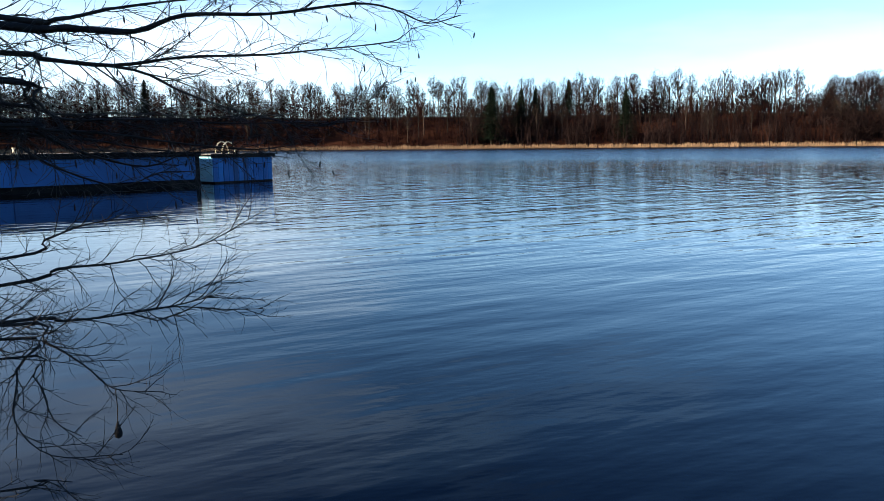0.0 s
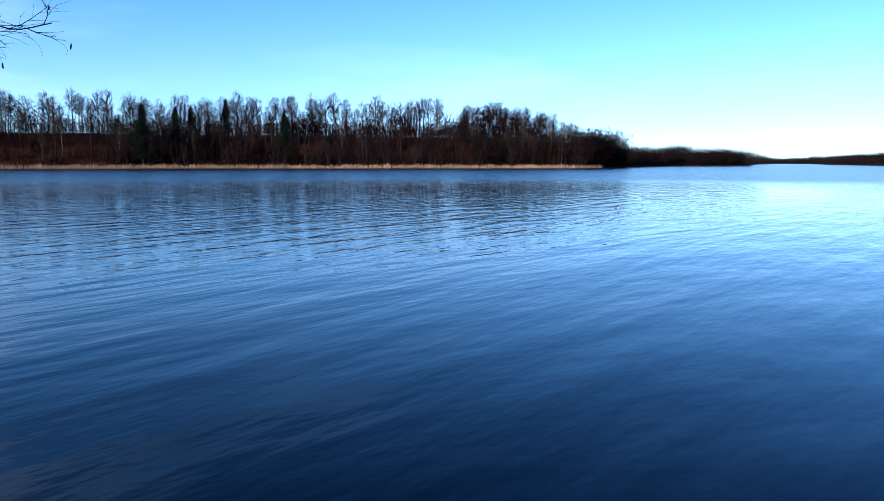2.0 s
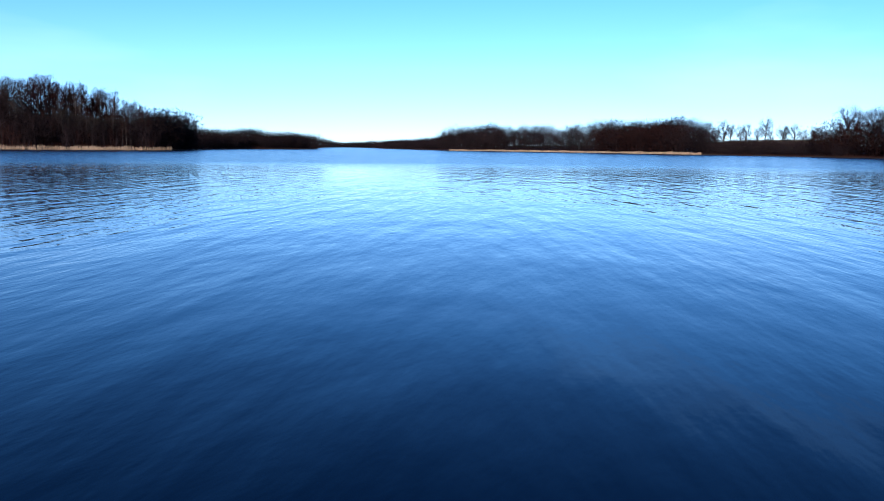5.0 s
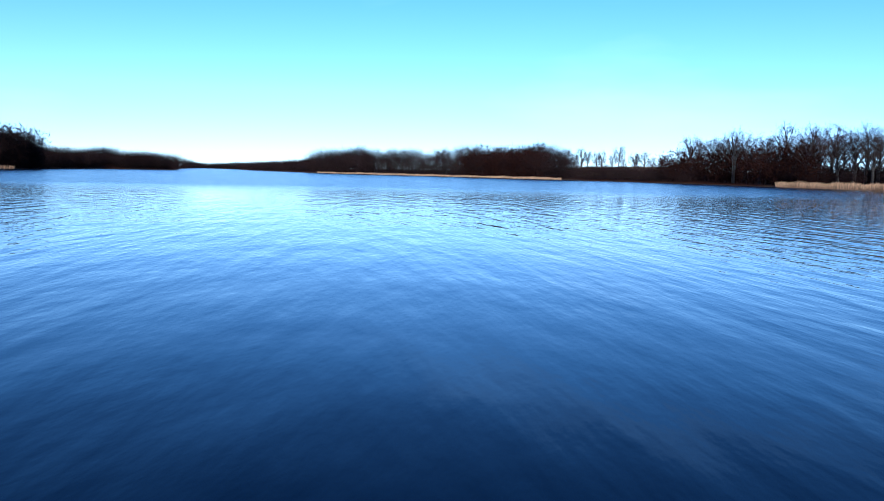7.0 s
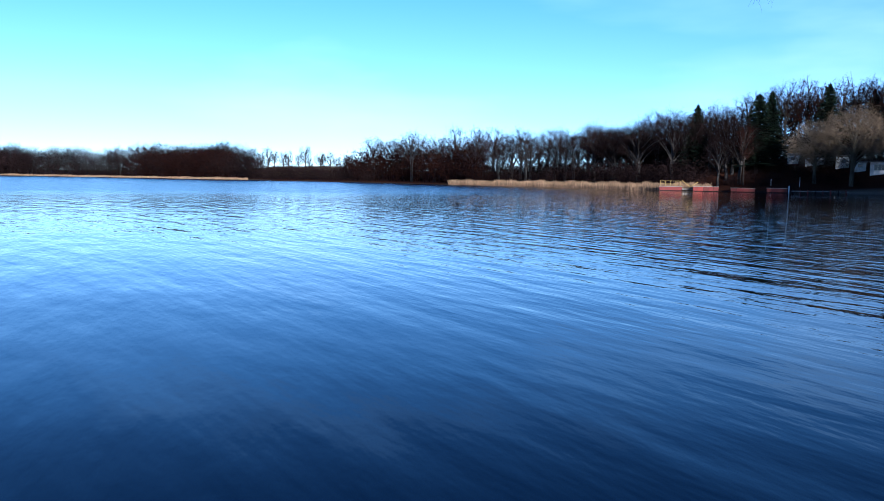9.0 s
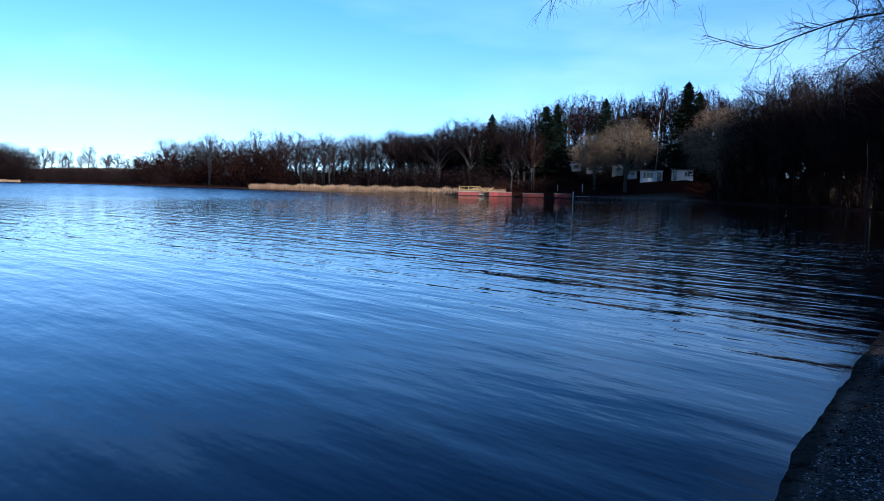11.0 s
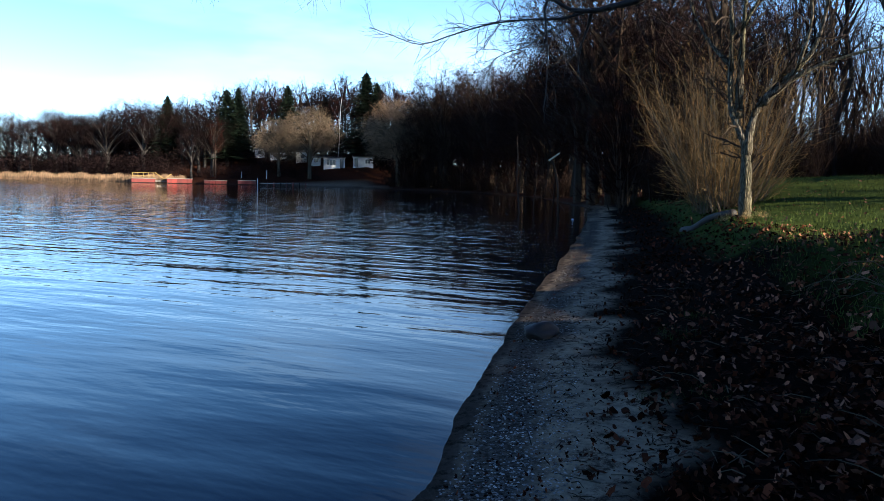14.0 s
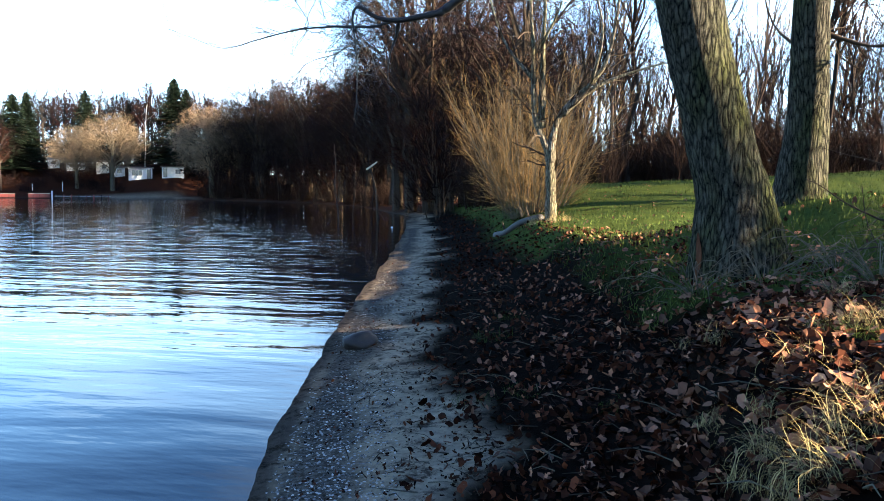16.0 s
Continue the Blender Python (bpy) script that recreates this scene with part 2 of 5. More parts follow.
    b.inputs["Specular Tint"].default_value = (0.12, 0.5, 1.0, 1)
    ruffle = nt.new("ShaderNodeMapRange")
    ruffle.inputs[3].default_value, ruffle.inputs[4].default_value = 0.03, 0.2
    ln.new(open_lake, ruffle.inputs[0])
    ln.new(ruffle.outputs[0], b.inputs["Roughness"])
    b.inputs["IOR"].default_value = 1.25
    return m


def ground_material():
    m, nt, ln, b = nodes_of("ground_cover")
    pos = nt.new("ShaderNodeNewGeometry").outputs["Position"]

    def mask(name):
        a = nt.new("ShaderNodeAttribute")
        a.attribute_name = name
        return a.outputs["Fac"]

    fine = noise_of(nt, ln, pos, 14, 8, 0.7)
    mid = noise_of(nt, ln, pos, 1.3, 5, 0.6)
    wide = noise_of(nt, ln, pos, 0.05, 4, 0.6)
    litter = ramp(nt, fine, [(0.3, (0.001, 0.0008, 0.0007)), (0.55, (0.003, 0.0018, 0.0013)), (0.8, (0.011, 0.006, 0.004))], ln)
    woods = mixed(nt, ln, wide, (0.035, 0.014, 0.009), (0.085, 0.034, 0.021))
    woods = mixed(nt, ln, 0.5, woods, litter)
    # the deep shade near by is put into the colour: almost black litter only
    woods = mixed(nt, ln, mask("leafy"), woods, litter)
    sand = ramp(nt, fine, [(0.25, (0.12, 0.094, 0.066)), (0.75, (0.42, 0.325, 0.22))], ln)
    sand = mixed(nt, ln, mid, sand, mixed(nt, ln, 0.5, sand, (0.05, 0.042, 0.034)))
    speck = ramp(nt, noise_of(nt, ln, pos, 5.0, 7, 0.8), [(0.5, (0, 0, 0)), (0.6, (0.85, 0.85, 0.85))], ln)
    sand = mixed(nt, ln, speck, sand, (0.012, 0.009, 0.007))
    wet = mixed(nt, ln, 1.0, sand, (0.22, 0.22, 0.24), "MULTIPLY")
    turf = ramp(nt, fine, [(0.25, (0.012, 0.021, 0.005)), (0.75, (0.044, 0.066, 0.016))], ln)
    turf = mixed(nt, ln, ramp(nt, mid, [(0.4, (0, 0, 0)), (0.7, (0.7, 0.7, 0.7))], ln), turf, (0.05, 0.062, 0.012))
    field = ramp(nt, wide, [(0.3, (0.06, 0.05, 0.025)), (0.7, (0.11, 0.085, 0.045))], ln)
    col = mixed(nt, ln, mask("field"), woods, field)
    col = mixed(nt, ln, mask("turf"), col, turf)
    col = mixed(nt, ln, mask("sand"), col, sand)
    trash = ramp(nt, noise_of(nt, ln, pos, 30, 6, 0.75), [(0.42, (0.006, 0.005, 0.005)), (0.6, (0.09, 0.078, 0.064))], ln)
    col = mixed(nt, ln, mask("debris"), col, mixed(nt, ln, 0.9, col, trash))
    col = mixed(nt, ln, mask("wet"), col, wet)
    ln.new(col, b.inputs["Base Color"])
    b.inputs["Roughness"].default_value, b.inputs["Specular IOR Level"].default_value = 0.95, 0.015
    bumped(nt, ln, fine, 0.6, 0.03, b)
    return m


# ---- meshes ----
class Shape:
    """Vertices and faces of one mesh, gathered piece by piece."""

    def __init__(self):
        self.v, self.f = [], []

    def tube(self, points, radii, sides=5):
        base, n = len(self.v), len(points)
        for i, p in enumerate(points):
            d = (points[min(i + 1, n - 1)] - points[max(i - 1, 0)]).normalized()
            side = d.cross(Vector((0.3, 0.2, 1)) if abs(d.z) < 0.9 else Vector((1, 0.1, 0))).normalized()
            up = side.cross(d)
            for k in range(sides):
                a = 2 * math.pi * k / sides
                self.v.append(p + (side * math.cos(a) + up * math.sin(a)) * radii[i])
        for i in range(n - 1):
            for k in range(sides):
                a, c = base + i * sides + k, base + i * sides + (k + 1) % sides
                self.f.append((a, c, c + sides, a + sides))
        if sides > 3:
            self.f.append(tuple(base + (n - 1) * sides + k for k in range(sides)))
            self.f.append(tuple(base + sides - 1 - k for k in range(sides)))
        return self

    def blade(self, p, q, width, side):
        """One thin tapering triangle from p to q."""
        b = len(self.v)
        self.v += [p - side * width * 0.5, p + side * width * 0.5, q]
        self.f.append((b, b + 1, b + 2))

    def poly(self, points):
        b = len(self.v)
        self.v += points
        self.f.append(tuple(range(b, b + len(points))))

    def box(self, lo, hi, bevel=0.0):
        """A box with chamfered upright edges."""
        (x0, y0, z0), (x1, y1, z1) = lo, hi
        c = min(bevel, (x1 - x0) * 0.4, (y1 - y0) * 0.4)
        if c:
            ring = [(x0 + c, y0), (x1 - c, y0), (x1, y0 + c), (x1, y1 - c), (x1 - c, y1), (x0 + c, y1), (x0, y1 - c), (x0, y0 + c)]
        else:
            ring = [(x0, y0), (x1, y0), (x1, y1), (x0, y1)]
        b, n = len(self.v), len(ring)
        self.v += [Vector((x, y, z0)) for x, y in ring] + [Vector((x, y, z1)) for x, y in ring]
        self.f += [(b + k, b + (k + 1) % n, b + n + (k + 1) % n, b + n + k) for k in range(n)]
        self.f += [tuple(b + n - 1 - k for k in range(n)), tuple(b + n + k for k in range(n))]
        return self

    def mesh(self, name, material, smooth=False):
        me = bpy.data.meshes.new(name)
        me.from_pydata([tuple(p) for p in self.v], [], self.f)
        me.materials.append(material)
        if smooth:
            me.polygons.foreach_set("use_smooth", [True] * len(me.polygons))
        me.update()
        return me


def part(name, shape, material, parent, label="", smooth=False):
    """Links a shape as one mesh object under a thing or a part."""
    ob = new(name, shape.mesh(name, material, smooth) if isinstance(shape, Shape) else shape)
    ob.parent = parent
    if label:
        tagged(ob, label)
    return ob


def thing(name, m, label, category, group="", kind=""):
    """An empty at the base of a thing, which parents its parts."""
    ob = new(name)
    ob.empty_display_size = 0.2
    ob.matrix_world = m
    return tagged(ob, label, category, group, kind)


def sole(name, shape, material, label, category, group="", kind="", smooth=False):
    return tagged(new(name, shape.mesh(name, material, smooth)), label, category, group, kind)


# ---- the lie of the land ----
def at(az, r):
    return (r * math.sin(radians(az)), r * math.cos(radians(az)))


SHORE = [(-46, 16), (-22, 5), (-9, 3.4), (-3.2, 2.5), (-0.8, 1.75), (0.75, 0.95), (2.05, -0.75), (3.52, -2.68), (4.05, -3.25), (4.54, -3.79),
         (5.63, -4.99), (7.23, -6.9), (9.6, -9.83), (14.97, -16.45), (23.9, -27.1), (29.4, -33.3), (33.5, -38.6), (39.7, -43.5), (60.2, -60.4),
         (77.7, -69.4), (93.8, -71.4), (103, -70.8), at(121.4, 141), at(114, 146), at(106, 150), at(100, 168), at(90, 205), at(83, 252),
         at(75, 298), at(65, 390), at(56.5, 470), at(52, 800), at(51, 1500), at(48.5, 1900), at(47.4, 1100), at(47.0, 455), at(42, 420),
         at(39, 330), at(37.5, 264), at(35, 250), at(25, 240), at(10, 238), at(-10, 240), at(-30, 240), at(-45, 205), at(-58, 130), at(-66, 70)]
RIM = np.array(SHORE)


def shore_distance(x, y):
    """Signed distance to the lake's edge: positive on land."""
    p = np.stack([np.asarray(x, float).ravel(), np.asarray(y, float).ravel()], 1)
    best, inside = np.full(len(p), 1e9), np.zeros(len(p), bool)
    for a, b in zip(RIM, np.roll(RIM, -1, 0)):
        d = b - a
        t = np.clip(((p - a) @ d) / (d @ d), 0, 1)
        best = np.minimum(best, np.hypot(*(p - a - t[:, None] * d).T))
        cross = (a[1] > p[:, 1]) != (b[1] > p[:, 1])
        with np.errstate(divide="ignore", invalid="ignore"):
            inside ^= cross & (p[:, 0] < d[0] * (p[:, 1] - a[1]) / (d[1] if d[1] else 1e-9) + a[0])
    return np.where(inside, -best, best)


def wobble(x, y, size):
    x, y = x / size, y / size
    return (np.sin(x * 1.3 + 1.7 * np.sin(y * 0.7)) + np.sin(y * 1.1 + 2.1 * np.sin(x * 0.6 + 1)) + 0.6 * np.sin(2.3 * x - 1.9 * y)) / 2.6


AZ_KEYS = [-180, -120, -70, -50, 36, 38, 47, 48, 50.5, 52, 56, 57, 74, 77, 82, 85, 100, 107, 122, 128, 180]
RISE = [4, 5, 7, 10.5, 10.5, 5, 5, 3, 6, 12, 12, 2.5, 3, 6, 6, 3, 3.5, 6, 6, 4.5, 4]
WIDTH = [40, 40, 40, 30, 30, 40, 60, 60, 200, 200, 200, 40, 60, 70, 70, 30, 30, 18, 18, 30, 40]


def land(x, y):
    """Ground height, by the distance from the lake and the stretch of shore."""
    x, y = np.asarray(x, float).ravel(), np.asarray(y, float).ravel()
    az, r = np.degrees(np.arctan2(x, y)), np.hypot(x, y)
    s = shore_distance(x, y) + (0.06 * wobble(x, y, 0.8) + 0.022 * wobble(x, y, 0.23)) * np.clip((40 - r) / 10, 0, 1)
    turn = np.where(az < -90, az + 360, az)
    bank = s + (0.7 * np.clip((turn - 153) / 9, 0, 1) + 0.45 * np.clip((turn - 157) / 8, 0, 1)) * np.clip((228 - turn) / 40, 0, 1) * np.clip((s - 1.2) / 1, 0, 1) * np.clip((6.5 - r) / 1.5, 0, 1)
    near = np.interp(bank, [0, 0.5, 1.5, 2.3, 3.0, 3.25, 3.6, 6, 14, 30, 80], [0, 0.07, 0.19, 0.36, 0.56, 0.80, 0.98, 1.12, 1.5, 2.5, 3.2])
    near = near + 0.05 * wobble(x, y, 0.7) * np.clip((s - 0.8) / 2, 0, 1) + 0.015 * wobble(x, y, 0.17) * np.clip(s / 0.8, 0, 1)
    near = near + 0.6 * np.exp(-((x - 1.9) ** 2 + (y + 10.3) ** 2) / (2 * 1.3 ** 2)) - 0.14 * np.exp(-((x - 2.7) ** 2 + (y + 7.2) ** 2) / (2 * 0.9 ** 2))
    climb = np.clip((r - 15.5) / 13, 0, 1)
    near = near + 0.85 * climb * climb * (3 - 2 * climb) * np.clip((turn - 143.5) / 6, 0, 1) * np.clip((s - 2.5) / 3, 0, 1) * np.clip((200 - turn) / 15, 0, 1)
    t = np.clip((s - 4) / np.interp(az, AZ_KEYS, WIDTH), 0, 1)
    far = np.interp(s, [0, 1, 4], [0, 0.25, 0.5]) + np.interp(az, AZ_KEYS, RISE) * (t * t * (3 - 2 * t)) + 0.5 * wobble(x, y, 14) * np.clip(s / 15, 0, 1)
    k = np.clip((r - 45) / 25, 0, 1)
    bed = np.maximum(-4.0, s * 0.09)
    return np.where(s < 0, bed, near * (1 - k) + far * k)


def ground_at(x, y):
    return float(land(x, y)[0])


def shore_range(az):
    """How far the lake reaches in a direction."""
    r = np.geomspace(6, 2500, 3000)
    s = shore_distance(r * math.sin(radians(az)), r * math.cos(radians(az)))
    return float(r[np.where(s < 0)[0][-1]])


def build_ground():
    azs = np.concatenate([np.arange(-180, 118, 1.2), np.arange(118, 172, 0.4), np.arange(172, 180, 1.0)])
    rs = np.concatenate([[0.004, 0.15, 0.5], np.geomspace(0.9, 60, 150), np.geomspace(63, 4600, 110)])
    A, R = np.meshgrid(np.radians(azs), rs)
    x, y = (R * np.sin(A)).ravel(), (R * np.cos(A)).ravel()
    z = land(x, y)
    n, k = len(azs), len(rs)
    i = np.arange((k - 1) * n)
    j = i - i % n + (i + 1) % n
    me = bpy.data.meshes.new("ground")
    me.from_pydata(np.stack([x, y, z], 1).tolist(), [], np.stack([i, j, j + n, i + n], 1)[:, ::-1].tolist())
    me.polygons.foreach_set("use_smooth", [True] * len(me.polygons))
    s, r, az = shore_distance(x, y), np.hypot(x, y), np.degrees(np.arctan2(x, y))
    w = wobble(x, y, 0.5) * 0.35 + wobble(x, y, 1.9) * 0.3
    nearby = np.clip((60 - r) / 10, 0, 1)
    beach = np.clip((az - 114) / 2, 0, 1) * np.clip((124 - az) / 2, 0, 1) * (r > 60) * np.clip((4.5 - s) / 2, 0, 1)
    masks = {"sand": np.maximum(np.clip((1.25 + 1.2 * w - s) / 0.3, 0, 1) * nearby, beach) * (s < 14),
             "wet": np.clip((0.22 + 0.2 * w - s) / 0.12, 0, 1),
             "debris": np.clip((s - 0.12) / 0.1, 0, 1) * np.clip((0.68 + 0.5 * w - s) / 0.2, 0, 1) * nearby,
             "turf": np.clip((s - np.where(r > 13, 2.6, 3.15) + 0.6 * w) / 0.6, 0, 1) * np.clip((40 - s) / 8, 0, 1) * nearby * np.clip((12 + x * 0.2 + 20 - np.abs(x - 6)) / 6, 0, 1),
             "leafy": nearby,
             "field": ((az > 74) & (az < 84) & (s > 25)).astype(float)}
    for key, val in masks.items():
        me.attributes.new(key, "FLOAT", "POINT").data.foreach_set("value", val.astype(np.float32))
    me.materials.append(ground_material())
    me.update()
    return tagged(new("ground", me), "lakeside ground of sand, leaf litter, turf and wooded banks", "ground", kind="structure")


def build_water():
    sh = Shape()
    rs = [0.0, 30, 120, 400, 1200, 2600]
    n = 48
    sh.v.append(Vector((0, 0, 0)))
    for r in rs[1:]:
        sh.v += [Vector((r * math.sin(2 * math.pi * k / n), r * math.cos(2 * math.pi * k / n), 0)) for k in range(n)]
    sh.f += [(0, 1 + (k + 1) % n, 1 + k) for k in range(n)]
    for q in range(len(rs) - 2):
        b = 1 + q * n
        sh.f += [(b + k, b + (k + 1) % n, b + n + (k + 1) % n, b + n + k) for k in range(n)]
    return sole("water", sh, water_material(), "calm blue lake water with small ripples", "lake", kind="structure")


build_ground()
build_water()


# ---- trees ----
def rand_dir(rng, d, spread):
    v = Vector((rng.gauss(0, 1), rng.gauss(0, 1), rng.gauss(0, 1)))
    v = (v - d * v.dot(d)).normalized()
    return (d * math.cos(spread) + v * math.sin(spread)).normalized()


def limb(wood, rng, p, d, length, r0, r1, segs, sides, bend, lift):
    """A tapering, slightly crooked limb; gives back its points and directions."""
    pts, dirs = [p.copy()], [d.copy()]
    for i in range(segs):
        d = (d + Vector((rng.gauss(0, bend), rng.gauss(0, bend), rng.gauss(0, bend) + lift))).normalized()
        p = p + d * (length / segs)
        pts.append(p.copy()), dirs.append(d.copy())
    wood.tube(pts, [r0 + (r1 - r0) * i / segs for i in range(segs + 1)], sides)
    return pts, dirs


def bare_tree(seed, height, clear, width, limbs, subs, twigs, twig_width, trunk_r, lift=0.06, droop=0.0, stems=1, angle=(0.6, 1.15), twig_length=0.26, twig_angle=(0.3, 1.0)):
    """A leafless tree: trunk with limbs, and a crown of side branches and fine twigs, as two shapes."""
    rng = random.Random(seed)
    wood, crown = Shape(), Shape()
    for _ in range(stems):
        d = rand_dir(rng, Vector((0, 0, 1)), 0.04 if stems == 1 else rng.uniform(0.1, 0.35))
        start = Vector((0, 0, -0.3)) if stems == 1 else Vector((rng.uniform(-0.7, 0.7), rng.uniform(-0.7, 0.7), -0.2))
        pts, dirs = limb(wood, rng, start, d, height * rng.uniform(0.82, 0.95), trunk_r, trunk_r * 0.16, 8, 5, 0.05, 0.03)
        for i in range(limbs):
            u = clear + (0.97 - clear) * (i + rng.random()) / limbs
            q = u * 8
            k = min(int(q), 7)
            p = pts[k].lerp(pts[k + 1], q - k)
            reach = width * (0.45 + 0.6 * math.sin(math.pi * (0.2 + 0.72 * (u - clear) / (1 - clear)))) * rng.uniform(0.7, 1.1)
            ld = rand_dir(rng, dirs[k], rng.uniform(*angle))
            lp, ldirs = limb(wood, rng, p, ld, reach, trunk_r * 0.36 * (1.15 - u), 0.02, 4, 3, 0.16, lift)
            for j in range(subs):
                t = 0.25 + 0.75 * (j + rng.random()) / subs
                m = min(int(t * 4), 3)
                sp = lp[m].lerp(lp[m + 1], t * 4 - m)
                sd = rand_dir(rng, ldirs[m], rng.uniform(0.35, 0.9))
                slen = reach * rng.uniform(0.28, 0.5)
                mid = sp + sd * slen * 0.5
                sd2 = (rand_dir(rng, sd, 0.25) + Vector((0, 0, lift - droop))).normalized()
                end = mid + sd2 * slen * 0.5
                across = rand_dir(rng, sd, math.pi / 2)
                crown.blade(sp, end, twig_width * 1.5, across)
                crown.blade(sp, end, twig_width * 1.5, across.cross(sd))
                for w in range(twigs):
                    v = (w + rng.random()) / twigs
                    tp = sp.lerp(mid, v * 2) if v < 0.5 else mid.lerp(end, v * 2 - 1)
                    td = rand_dir(rng, sd2, rng.uniform(*twig_angle))
                    td = (td + Vector((0, 0, lift * 2 - droop * 5))).normalized()
                    crown.blade(tp, tp + td * rng.uniform(0.5, 1.25) * reach * twig_length, twig_width, rand_dir(rng, td, math.pi / 2))
    return wood, crown


def fir_tree(seed, height, base, gap=0.55):
    """A spruce: a straight trunk and tiers of drooping boughs fringed with narrow needle sprays."""
    rng = random.Random(seed)
    wood, crown = Shape(), Shape()
    wood.tube([Vector((0, 0, -0.3)), Vector((0, 0, height * 0.5)), Vector((0, 0, height))], [0.26, 0.15, 0.02], 6)
    z = height * 0.12
    while z < height - 0.2:
        tier = base * (1 - z / height) ** 0.9 * rng.uniform(0.72, 1.1) + 0.1
        for k in range(13):
            a = 6.283 * (k + rng.uniform(-0.4, 0.4)) / 13
            out = Vector((math.cos(a), math.sin(a), 0))
            side = Vector((-out.y, out.x, 0))
            root, r = Vector((0, 0, z + rng.uniform(-0.2, 0.2))), tier * rng.uniform(0.5, 1.15)
            wood.blade(root, root + out * r + Vector((0, 0, -0.2 * r)), 0.05, Vector((0, 0, 1)))
            for q in range(8):
                u = 0.1 + 0.9 * (q + rng.random()) / 8
                p = root + out * r * u + Vector((0, 0, 0.12 * r * u - 0.34 * r * u * u))
                for sg in (-1, 1):
                    tip = p + side * sg * r * rng.uniform(0.2, 0.36) * (1.15 - u) + out * r * 0.2 + Vector((0, 0, -rng.uniform(0.05, 0.4)))
                    crown.blade(p, tip, 0.36 * (1.15 - 0.5 * u), (out + Vector((0, 0, rng.uniform(-0.9, 0.2)))).normalized())
        z += gap * rng.uniform(0.8, 1.3) * (0.55 + 0.45 * (1 - z / height))
    crown.blade(Vector((0, 0, height - 1.2)), Vector((0, 0, height + 0.5)), 0.25, Vector((1, 0, 0)))
    crown.blade(Vector((0, 0, height - 1.2)), Vector((0, 0, height + 0.5)), 0.25, Vector((0, 1, 0)))
    return wood, crown


def coppice(seed):
    """A clump of slim upright stems with fine rising twigs."""
    rng = random.Random(seed)
    wood, crown = Shape(), Shape()
    for _ in range(11):
        a, out = rng.uniform(0, 6.28), rng.uniform(0, 2.2)
        p = Vector((math.cos(a) * out, math.sin(a) * out, 0))
        d = rand_dir(rng, Vector((0, 0, 1)), rng.uniform(0.02, 0.2))
        h = rng.uniform(2.5, 6.0)
        crown.blade(p, p + d * h, 0.13, rand_dir(rng, d, math.pi / 2))
        for k in range(13):
            u = rng.uniform(0.1, 0.95)
            td = rand_dir(rng, d, rng.uniform(0.2, 0.9))
            q = p + d * h * u
            crown.blade(q, q + td * rng.uniform(0.6, 1.7), 0.075, rand_dir(rng, td, math.pi / 2))
    return wood, crown


def dome(seed):
    """A dense rounded crown of fine twigs on a short stem, for massed woods."""
    rng = random.Random(seed)
    wood, crown = Shape(), Shape()
    for side in (Vector((1, 0, 0)), Vector((0, 1, 0))):
        crown.blade(Vector((0, 0, 0)), Vector((0, 0, 3.9)), 0.22, side)
    for _ in range(330):
        d = rand_dir(rng, Vector((0, 0, 1)), math.acos(rng.uniform(-0.97, 1)))
        out = (0.25 + 0.68 * rng.random() ** 0.6) * (1 + 0.10 * math.sin(3 * d.x + 4 * d.y + seed) + 0.07 * math.sin(8 * d.z + 5 * d.x))
        p = Vector((d.x * 2.7 * out, d.y * 2.7 * out, 2.9 + d.z * 2.9 * out))
        td = rand_dir(rng, d, rng.uniform(0.2, 0.75) if rng.random() < 0.45 else rng.uniform(0.9, 1.6))
        crown.blade(p, p + td * rng.uniform(0.3, 0.75), rng.uniform(0.09, 0.19), rand_dir(rng, td, math.pi / 2))
    return wood, crown


